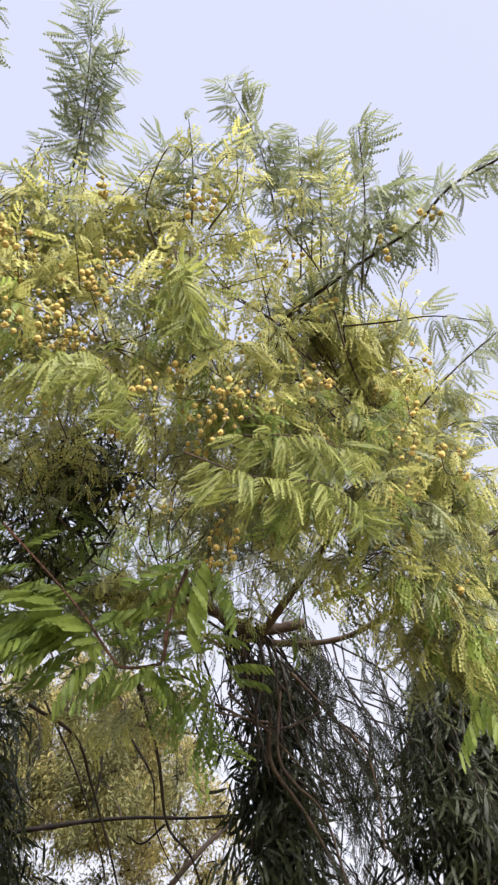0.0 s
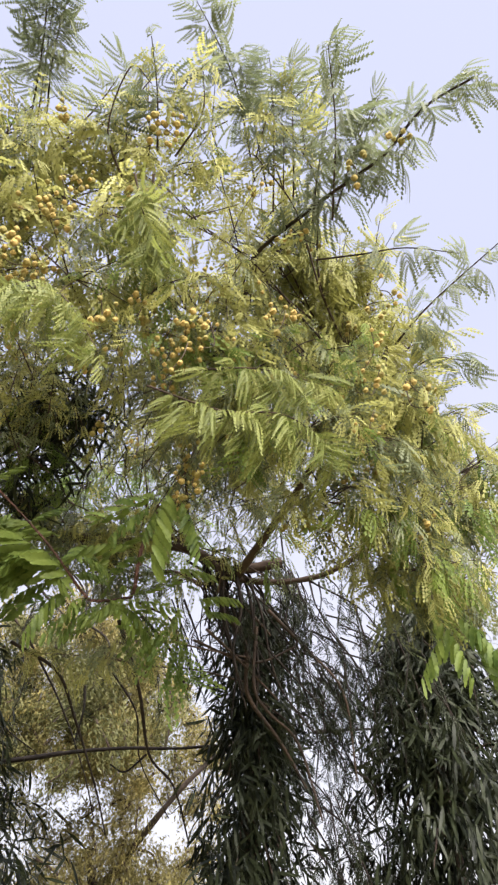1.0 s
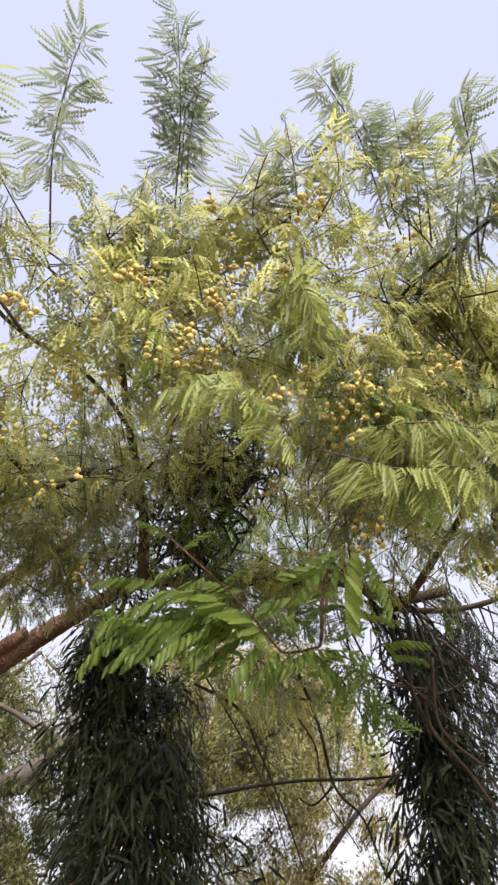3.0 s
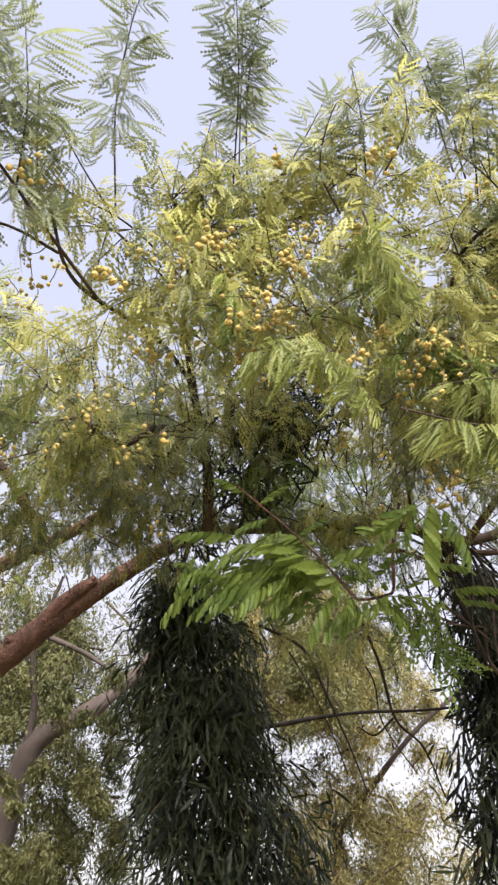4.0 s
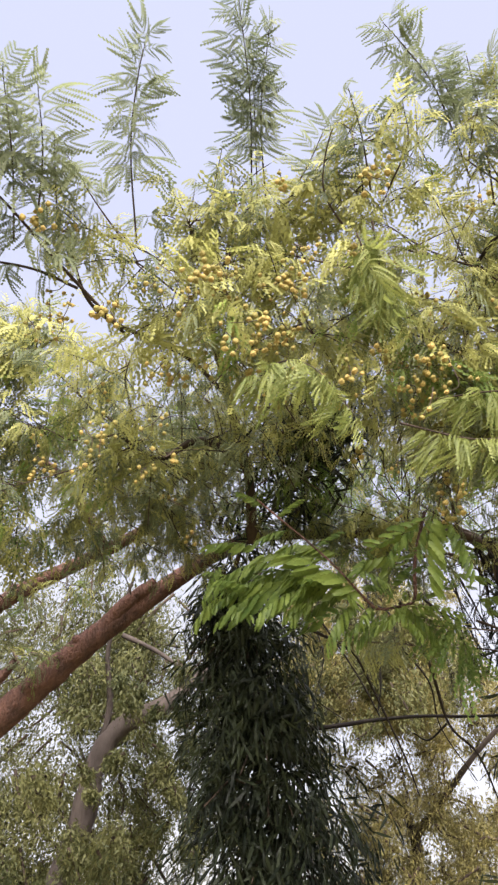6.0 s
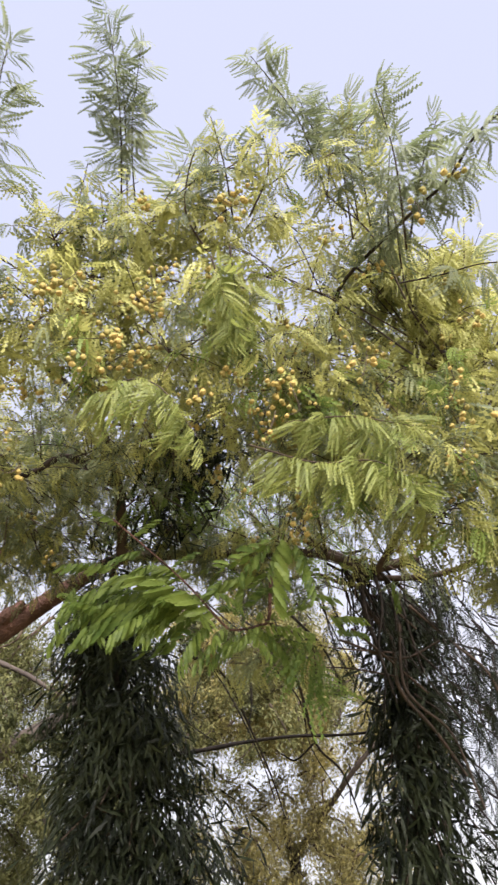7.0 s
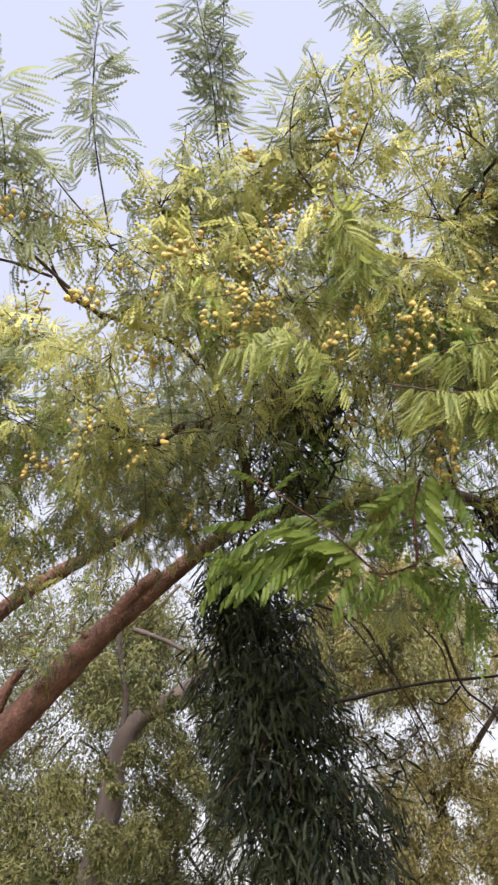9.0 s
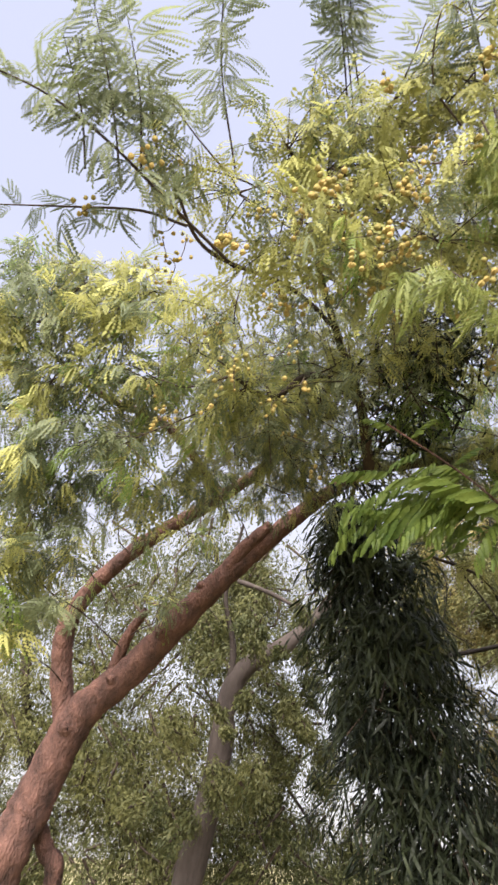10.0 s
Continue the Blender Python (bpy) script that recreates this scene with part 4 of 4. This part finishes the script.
for base, tip in (
    ((0.18, 1.83, 2.47), (-0.10, 1.65, 2.67)), ((0.12, 1.82, 2.50), (-0.29, 1.72, 2.58)), ((0.10, 1.81, 2.52), (-0.28, 1.77, 2.49)), ((0.06, 1.78, 2.58), (-0.25, 1.74, 2.65)),
    ((0.01, 1.81, 2.51), (-0.20, 1.77, 2.40)), ((0.04, 1.83, 2.50), (-0.13, 1.84, 2.40)), ((0.16, 1.84, 2.46), (-0.06, 1.82, 2.32)), ((0.21, 1.84, 2.46), (0.07, 1.89, 2.33)),
    ((0.12, 1.87, 2.52), (-0.05, 1.93, 2.45)), ((-0.11, 1.85, 2.62), (-0.39, 1.83, 2.53)), ((-0.15, 1.83, 2.65), (-0.37, 1.77, 2.65)),
    ((0.33, 1.63, 2.64), (0.19, 1.66, 2.49)), ((0.36, 1.62, 2.65), (0.26, 1.66, 2.48)), ((0.38, 1.63, 2.63), (0.46, 1.65, 2.47)),
    ((0.25, 1.86, 2.46), (0.11, 1.88, 2.34)), ((0.30, 1.88, 2.48), (0.50, 1.83, 2.41)), ((0.32, 1.87, 2.49), (0.52, 1.89, 2.53)), ((0.29, 1.88, 2.48), (0.44, 1.92, 2.36)),
    ((0.02, 1.83, 2.59), (-0.36, 1.82, 2.54)), ((-0.05, 1.84, 2.58), (-0.27, 1.88, 2.46)), ((0.10, 1.78, 2.60), (-0.11, 1.74, 2.65)),
    ((-0.02, 1.83, 2.50), (-0.20, 1.85, 2.41)), ((0.15, 1.83, 2.48), (0.00, 1.85, 2.32)), ((0.25, 1.83, 2.46), (0.36, 1.82, 2.32)),
    ((-0.06, 1.71, 2.65), (-0.17, 1.70, 2.58)), ((-0.10, 1.69, 2.68), (-0.01, 1.66, 2.75)), ((-0.14, 1.67, 2.71), (-0.26, 1.63, 2.77)), ((0.02, 1.73, 2.60), (0.12, 1.70, 2.67)), ((-0.02, 1.72, 2.62), (-0.13, 1.73, 2.52)),
    ((0.76, 1.93, 2.68), (0.79, 1.98, 2.57)),
    ((1.02, 1.62, 2.54), (1.10, 1.65, 2.42)), ((1.13, 1.55, 2.55), (1.18, 1.59, 2.43)), ((0.34, 1.65, 2.58), (0.29, 1.72, 2.47)),
):
    frond(base, tip)
for base, tip in (((1.13, 1.64, 2.41), (1.22, 1.59, 2.22)), ((1.18, 1.61, 2.39), (1.26, 1.55, 2.25)), ((1.18, 1.62, 2.36), (1.09, 1.68, 2.24)), ((1.22, 1.59, 2.37), (1.21, 1.62, 2.19)),
                  ((0.32, 1.45, 2.55), (0.19, 1.48, 2.40)), ((0.34, 1.44, 2.56), (0.28, 1.48, 2.39)), ((0.36, 1.45, 2.54), (0.42, 1.46, 2.41))):
    frond(base, tip, 1.25)
for _ in range(20):
    p = np.array((0.23, 1.85, 2.55)) + gl.uniform(-1, 1, 3) * np.array((0.2, 0.08, 0.09))
    frond(p, p + np.array((gl.uniform(-0.14, 0.10), gl.uniform(-0.1, 0.02), gl.uniform(-0.13, -0.03))), 1.3)
for _ in range(14):
    p = np.array((0.39, 1.92, 2.49)) + gl.uniform(-1, 1, 3) * np.array((0.16, 0.1, 0.07))
    frond(p, p + np.array((gl.uniform(-0.1, 0.12), gl.uniform(-0.1, 0.05), gl.uniform(-0.13, -0.04))), 1.0)
for _ in range(30):
    p = np.array((-0.13, 1.90, 2.57)) + gl.uniform(-1, 1, 3) * np.array((0.22, 0.12, 0.055))
    frond(p, p + np.array((gl.uniform(-0.16, 0.05), gl.uniform(-0.1, 0.05), gl.uniform(-0.12, 0.0))), 1.3)

# ball flowers in loose clusters
gf = np.random.default_rng(23)


def ball():
    bm = bmesh.new()
    bmesh.ops.create_icosphere(bm, subdivisions=2, radius=1.0)
    for v in bm.verts:
        v.co *= 1 + 0.10 * gf.standard_normal()
    me = bpy.data.meshes.new("flower_head")
    bm.to_mesh(me)
    bm.free()
    me.materials.append(FLOWER)
    return me


BALLS = [ball() for _ in range(4)]


def flowers(mid, half, count, r=0.0077):
    """A stalk set with ball flowers."""
    mid, half = np.array(mid), np.array(half)
    at = mid + half * gf.uniform(-1, 1, (count, 3))
    at = at[np.argsort(at[:, 2])]
    line = spline([at[0], mid, at[-1] + np.array([0, 0, 0.02])], 4)
    s = part("flower_stalk", mesh("flower_stalk", *tube(line, 0.0010, 0.0015, 4), TWIG, True), tree)
    for p in at:
        k = r * gf.uniform(0.7, 1.15)
        part("flower_head", BALLS[int(gf.integers(4))], s, at=Matrix.LocRotScale(Vector(p), None, Vector((k, k, k))))


for cluster in (
    ((0.15, 1.60, 2.88), (0.017, 0.031, 0.046), 8), ((0.41, 1.56, 2.71), (0.028, 0.033, 0.038), 9), ((0.40, 1.61, 2.65), (0.022, 0.027, 0.031), 7), ((0.78, 1.56, 2.59), (0.052, 0.039, 0.026), 9), ((0.71, 1.59, 2.60), (0.023, 0.023, 0.023), 4),
    ((0.33, 1.28, 2.88), (0.052, 0.056, 0.059), 20), ((0.23, 1.24, 2.94), (0.024, 0.038, 0.052), 8), ((0.29, 1.35, 2.83), (0.037, 0.037, 0.037), 8), ((0.47, 1.31, 2.88), (0.031, 0.031, 0.031), 5), ((0.86, 1.42, 2.70), (0.052, 0.048, 0.045), 12),
    ((1.13, 1.38, 3.01), (0.034, 0.028, 0.022), 8), ((0.88, 1.33, 3.21), (0.030, 0.030, 0.030), 7), ((0.18, 0.88, 3.22), (0.046, 0.037, 0.027), 12), ((-0.23, 0.97, 3.00), (0.035, 0.030, 0.025), 8), ((-0.05, 1.05, 3.03), (0.026, 0.020, 0.014), 6),
    ((-0.14, 1.21, 2.97), (0.059, 0.063, 0.067), 14), ((-0.19, 1.31, 2.95), (0.046, 0.046, 0.046), 9), ((0.70, 0.70, 3.09), (0.024, 0.022, 0.021), 5), ((0.65, 0.81, 3.13), (0.038, 0.036, 0.034), 6), ((0.82, 1.12, 3.26), (0.021, 0.021, 0.021), 4),
    ((1.10, 1.48, 2.59), (0.042, 0.033, 0.024), 6), ((0.58, 1.53, 2.75), (0.040, 0.035, 0.029), 6), ((0.09, 1.47, 2.95), (0.023, 0.027, 0.032), 5), ((-0.09, 1.12, 3.10), (0.061, 0.050, 0.038), 9), ((0.29, 1.73, 2.70), (0.017, 0.017, 0.017), 3),
    ((-0.25, 0.93, 2.91), (0.033, 0.028, 0.024), 12), ((-0.47, 0.91, 2.77), (0.020, 0.018, 0.015), 6), ((-0.44, 0.93, 2.76), (0.018, 0.017, 0.015), 5), ((-0.69, 0.88, 3.10), (0.037, 0.035, 0.034), 12), ((-0.86, 0.93, 3.00), (0.037, 0.031, 0.024), 9),
    ((-0.92, 1.74, 2.92), (0.047, 0.035, 0.023), 7), ((-0.43, 2.05, 2.82), (0.024, 0.031, 0.037), 6), ((-0.45, 1.31, 2.95), (0.040, 0.040, 0.040), 9), ((-0.26, 1.26, 2.96), (0.047, 0.047, 0.047), 10), ((-0.52, 1.97, 2.93), (0.024, 0.024, 0.024), 4),
    ((-0.09, 1.20, 2.94), (0.061, 0.046, 0.031), 9), ((0.18, 1.11, 2.83), (0.023, 0.020, 0.017), 6), ((-0.05, 1.14, 3.12), (0.048, 0.048, 0.048), 8),
    ((-0.03, 1.07, 3.04), (0.038, 0.038, 0.038), 9), ((-0.11, 1.17, 2.94), (0.038, 0.030, 0.022), 7), ((-0.04, 1.17, 2.95), (0.028, 0.024, 0.019), 6), ((0.21, 0.93, 3.34), (0.034, 0.031, 0.027), 9), ((-0.07, 0.99, 3.40), (0.021, 0.027, 0.032), 7),
    ((0.92, 1.24, 3.21), (0.041, 0.030, 0.019), 6), ((1.06, 1.28, 2.96), (0.043, 0.034, 0.025), 7), ((0.90, 1.38, 2.69), (0.041, 0.036, 0.030), 8),
    ((0.31, 1.16, 2.84), (0.039, 0.036, 0.033), 14), ((0.28, 1.21, 2.79), (0.044, 0.037, 0.030), 12), ((0.39, 1.43, 2.57), (0.024, 0.043, 0.061), 12), ((0.82, 1.33, 2.71), (0.048, 0.040, 0.032), 10), ((0.99, 1.25, 2.88), (0.051, 0.037, 0.024), 8), ((-0.16, 1.10, 2.93), (0.061, 0.053, 0.046), 14),
    ((-0.98, 1.84, 2.97), (0.042, 0.036, 0.030), 8), ((-0.54, 1.11, 3.02), (0.019, 0.016, 0.013), 4), ((-1.03, 1.84, 3.11), (0.031, 0.024, 0.018), 4),
):
    flowers(*cluster)
for _ in range(80):          # small ones scattered over the front of the crown
    flowers((gf.uniform(-0.75, 0.85), gf.uniform(1.0, 1.5), gf.uniform(2.6, 3.25)), (0.04, 0.04, 0.035), int(gf.integers(4, 9)), gf.uniform(0.005, 0.008))


# ---------------------------------------------------------------- mast trees with hanging leaves
def strap_leaf(g):
    """A long hanging leaf with a wavy edge, along x."""
    s = np.linspace(0, 1, 4)
    w = 0.066 * np.sin(np.pi * np.clip(s * 0.92 + 0.06, 0, 1)) ** 0.8
    wave = 0.02 * np.sin(s * 9 + g.uniform(0, 6))
    bend = -0.2 * s ** 2
    v = np.concatenate([np.stack([s, w, bend + wave], -1), np.stack([s, -w, bend - wave], -1)])
    f = []
    for i in range(3):
        f += [(i, 4 + i, 5 + i), (i, 5 + i, i + 1)]
    return v, np.array(f)


STRAP = [strap_leaf(rng) for _ in range(6)]
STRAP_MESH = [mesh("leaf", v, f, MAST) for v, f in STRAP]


def mast_tree(low, top, width, count, seed, label, leader=None):
    """A narrow column of hanging leaves on a straight stem. width: half widths from the top down."""
    g = np.random.default_rng(seed)
    low, top = np.array(low, float), np.array(top, float)
    foot = top + (low - top) * (top[2] / (top[2] - low[2]))
    t = thing("mast_tree", label, "tree", "mast trees under the crown", at=foot)
    line = np.linspace(foot, top, 12) + 0.015 * g.standard_normal((12, 3))
    part("trunk", mesh("trunk", *tube(line - foot, 0.035, 0.012, 8, 0.05, g), GREYBARK, True), t)
    for layer in range(10):
        lo, hi = layer / 10, (layer + 1) / 10
        n = count // 88                                  # tufts of eleven leaves
        h = g.uniform(lo, hi, n)                          # 0 top, 1 foot
        r = np.interp(h, (0, 0.06, 0.15, 0.3, 0.5, 1), width)
        az = g.uniform(0, 2 * np.pi, n)
        rad = r * np.sqrt(g.uniform(0.0, 1.0, n)) * (1 + 0.25 * np.sin(az * 3 + h * 25)) * g.uniform(0.8, 1.15, n)
        p = top + (foot - top) * h[:, None] + np.stack([np.cos(az) * rad, np.sin(az) * rad, 0 * az], -1)
        p11, az11 = np.repeat(p, 11, 0), np.repeat(az, 11)
        p11 = p11 + 0.045 * g.standard_normal(p11.shape)
        d = np.stack([np.cos(az11) * 0.5, np.sin(az11) * 0.5, -1.0 + 0 * az11], -1) + 0.52 * g.standard_normal(p11.shape)
        turn = frames(d, np.stack([np.cos(az11), np.sin(az11), 0.3 + 0 * az11], -1), g, 0.7)
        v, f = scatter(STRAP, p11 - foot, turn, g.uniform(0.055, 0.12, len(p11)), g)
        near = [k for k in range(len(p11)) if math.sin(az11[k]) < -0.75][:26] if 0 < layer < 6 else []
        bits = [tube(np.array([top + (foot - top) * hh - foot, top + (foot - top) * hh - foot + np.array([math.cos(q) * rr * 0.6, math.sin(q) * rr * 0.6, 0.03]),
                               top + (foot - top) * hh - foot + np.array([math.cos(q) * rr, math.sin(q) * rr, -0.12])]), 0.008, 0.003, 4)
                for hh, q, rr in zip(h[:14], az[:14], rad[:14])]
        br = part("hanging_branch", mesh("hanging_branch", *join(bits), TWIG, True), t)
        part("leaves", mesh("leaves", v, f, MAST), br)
        for k in near:
            s = g.uniform(0.075, 0.13)
            part("leaf", STRAP_MESH[k % len(STRAP_MESH)], br, at=Matrix.LocRotScale(Vector(p11[k] - foot + np.array((0, -0.05, 0))), Matrix(turn[k].tolist()).to_quaternion(), Vector((s, s, s))))
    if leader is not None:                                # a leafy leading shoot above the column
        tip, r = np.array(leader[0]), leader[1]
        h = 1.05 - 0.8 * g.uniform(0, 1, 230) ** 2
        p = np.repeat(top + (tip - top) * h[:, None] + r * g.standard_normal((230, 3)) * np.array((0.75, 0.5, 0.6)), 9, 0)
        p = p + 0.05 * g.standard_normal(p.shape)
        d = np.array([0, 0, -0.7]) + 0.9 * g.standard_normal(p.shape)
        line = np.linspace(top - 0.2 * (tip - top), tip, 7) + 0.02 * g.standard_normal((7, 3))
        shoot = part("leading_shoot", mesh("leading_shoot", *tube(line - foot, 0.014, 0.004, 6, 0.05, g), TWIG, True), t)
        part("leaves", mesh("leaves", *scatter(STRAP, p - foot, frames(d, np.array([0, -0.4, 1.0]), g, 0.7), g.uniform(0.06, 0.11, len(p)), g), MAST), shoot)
    return t


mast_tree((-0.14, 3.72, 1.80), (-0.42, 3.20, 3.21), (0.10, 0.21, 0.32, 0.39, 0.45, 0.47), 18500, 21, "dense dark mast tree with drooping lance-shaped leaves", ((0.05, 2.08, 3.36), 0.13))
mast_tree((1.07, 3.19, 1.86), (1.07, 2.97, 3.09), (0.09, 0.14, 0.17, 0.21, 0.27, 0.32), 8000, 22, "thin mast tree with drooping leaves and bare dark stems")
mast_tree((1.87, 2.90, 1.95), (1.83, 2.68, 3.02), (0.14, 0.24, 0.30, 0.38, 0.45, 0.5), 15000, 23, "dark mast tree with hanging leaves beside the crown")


# ---------------------------------------------------------------- trees behind
def far_tree(name, label, limbs, masses, mat, size, seed, bark=GREYBARK):
    """A tree seen through the others: forked trunk and loose crowns of small leaves on fine twigs."""
    g = np.random.default_rng(seed)
    t = thing(name, label, "tree", at=limbs[0][0][0])
    o = np.array(limbs[0][0][0], float)
    for k, (pts, r0, r1) in enumerate(limbs):
        kind = "trunk" if k == 0 else "branch"
        part(kind, mesh(kind, *tube(spline(pts, 6) - o, r0, r1, 9, 0.05, g), bark, True), t)
    quad = [(np.array([(0, 0.10, 0), (1, 0, -0.1), (0.4, -0.24, 0.05)], float), np.array([(0, 1, 2)])),
            (np.array([(0, -0.10, 0), (1, 0, 0.1), (0.5, 0.26, 0.05)], float), np.array([(0, 1, 2)]))]
    for mid, half, count in masses:
        mid, half = np.array(mid, float), np.array(half, float)
        n = max(4, count // 78)
        tips = mid + half * g.uniform(-1, 1, (n, 3)) * 0.95
        wood, ps, ds = [], [], []
        for e in tips:
            b = e + np.array([g.uniform(-.4, .4), g.uniform(-.3, .3), g.uniform(0.1, .5)]) * half.max() * 0.7
            line = spline([b, (b + e) / 2 + 0.05 * g.standard_normal(3), e], 4)
            wood.append(tube(line - o, 0.014, 0.005, 4))
            q = g.random(470)
            at = np.stack([np.interp(q, np.linspace(0, 1, len(line)), line[:, c]) for c in range(3)], -1)
            ps.append(at + 0.082 * half.max() * g.standard_normal((470, 3)))
            ds.append(unit(e - b) + 0.8 * g.standard_normal((470, 3)) + np.array([0, 0, -0.5]))
        p, d = np.concatenate(ps), np.concatenate(ds)
        br = tagged(part("branchwork", mesh("branchwork", *join(wood), TWIG, True), t), kind="stuff")
        part("leaves", mesh("leaves", *scatter(quad, p - o, frames(d, np.array([0, 0, 1.0]), g, 0.8), size * g.uniform(0.6, 1.3, len(p)), g), mat), br)
    return t


far_tree("shade_tree", "grey-barked tree with a forked trunk and thin foliage", [
    ([(-1.95, 5.1, -0.1), (-1.9, 5.1, 0.9), (-1.58, 4.99, 2.16), (-1.53, 4.95, 2.53), (-1.40, 4.93, 2.82), (-1.07, 4.95, 3.01), (-0.70, 4.91, 3.33), (-0.41, 4.68, 3.68)], 0.115, 0.04),
    ([(-1.53, 4.94, 2.57), (-1.47, 4.87, 2.96), (-1.49, 4.65, 3.32), (-1.31, 4.40, 3.76)], 0.032, 0.010),
    ([(-1.40, 4.64, 3.41), (-1.16, 4.72, 3.33), (-0.91, 4.82, 3.20)], 0.02, 0.012),
    ([(-2.27, 6.18, 1.42), (-2.17, 6.21, 1.77), (-1.95, 6.27, 2.03), (-1.27, 6.38, 2.46)], 0.035, 0.01),
    ([(-3.37, 5.67, 2.05), (-3.53, 5.44, 2.92), (-3.40, 4.98, 3.80)], 0.05, 0.02),
], [
    ((-2.54, 5.57, 3.43), (1.2, 0.8, 0.5), 4500), ((-1.55, 5.85, 3.59), (1.2, 0.8, 0.5), 4500),
    ((-2.56, 6.06, 2.09), (1.2, 0.8, 0.4), 5200), ((-3.55, 5.71, 2.74), (0.9, 0.8, 0.9), 5000), ((-1.41, 6.60, 2.02), (0.8, 0.8, 0.5), 2750),
    ((-2.99, 6.11, 1.42), (1.5, 0.8, 0.45), 7800), ((-1.51, 6.59, 1.39), (1.2, 0.8, 0.4), 6000),
    ((-2.36, 6.05, 2.69), (1.1, 0.8, 0.5), 3000), ((-1.06, 6.35, 2.83), (0.7, 0.8, 0.6), 2250), ((0.59, 5.63, 3.39), (0.7, 0.8, 0.6), 1875), ((0.48, 5.74, 3.71), (0.6, 0.6, 0.5), 2750),
    ((-1.48, 4.63, 2.89), (0.5, 0.2, 0.3), 600), ((-1.63, 4.69, 2.05), (0.5, 0.2, 0.3), 560), ((-1.17, 4.63, 2.96), (0.3, 0.1, 0.2), 280), ((-1.66, 4.70, 1.92), (0.45, 0.15, 0.22), 700), ((-0.95, 5.60, 2.95), (0.45, 0.4, 0.35), 1500), ((-0.90, 5.60, 2.30), (0.45, 0.4, 0.35), 1300), ((-1.30, 4.66, 2.42), (0.25, 0.1, 0.12), 300),
], FARLEAF, 0.038, 31)
far_tree("golden_tree", "tree with yellowish drooping foliage behind the mast trees", [
    ([(0.2, 7.2, -0.1), (0.3, 7.2, 1.0), (0.92, 7.06, 2.18), (0.83, 6.99, 2.81)], 0.12, 0.03),
    ([(0.93, 7.03, 2.44), (1.41, 5.83, 3.02), (1.84, 5.43, 3.32)], 0.028, 0.014),
], [
    ((0.66, 6.78, 2.88), (0.8, 0.7, 0.8), 4320), ((0.36, 6.17, 3.72), (0.6, 0.6, 0.6), 3120), ((1.15, 6.08, 3.78), (0.5, 0.6, 0.5), 1080), ((0.91, 5.98, 3.54), (0.7, 0.6, 0.5), 3120), ((0.38, 6.31, 3.92), (0.8, 0.7, 0.7), 3600), ((0.92, 7.07, 2.02), (1.0, 0.8, 0.6), 4320), ((1.23, 7.01, 2.17), (0.8, 0.8, 0.6), 3600),
    ((1.48, 6.19, 3.08), (0.7, 0.6, 0.5), 900), ((1.35, 6.05, 3.03), (0.4, 0.5, 0.3), 400),
], GOLDLEAF, 0.038, 32)
pale = thing("pale_tree", "yellow-green feathery tree beyond the crown", "tree")
part("trunk", mesh("trunk", *tube(spline([(2.75, 4.6, -0.1), (2.7, 4.6, 1.5), (2.81, 3.76, 3.18), (2.49, 3.26, 4.13), (2.06, 2.80, 4.76)], 8), 0.07, 0.012, 9, 0.04, gw), GREYBARK, True), pale)
gp = np.random.default_rng(77)
for mid, half, count in (
    ((1.64, 2.42, 5.00), (0.224, 0.261, 0.298), 24), ((1.87, 2.59, 4.76), (0.261, 0.280, 0.298), 26), ((2.28, 2.78, 4.48), (0.305, 0.267, 0.229), 20), ((2.62, 2.94, 4.20), (0.312, 0.312, 0.312), 22), ((2.78, 3.12, 3.81), (0.234, 0.273, 0.312), 14), ((1.53, 2.70, 4.84), (0.224, 0.224, 0.224), 14),
):
    mid, half = np.array(mid), np.array(half)
    for _ in range(count):
        tip = mid + half * unit(gp.standard_normal(3)) * gp.uniform(0.4, 1.0)
        base = tip + np.array((-0.15, 0.1, gp.uniform(-0.1, 0.2)))
        bough(pale, [base, (base + tip) / 2 + np.array((0, 0, 0.08)), tip], FERN, gp.uniform(0.09, 0.13), 0.045, PALE, 0.005, sag=0.7, seed=int(gp.integers(1 << 30)))


def settle(ob, base):
    """Puts a thing's own point at the foot of its trunk; its parts stay where they are."""
    ob.location = base
    for child in ob.children:
        child.matrix_parent_inverse = Matrix.Translation(-Vector(base))


settle(tree, (-2.75, 3.85, 0))
settle(pale, (2.75, 4.6, 0))
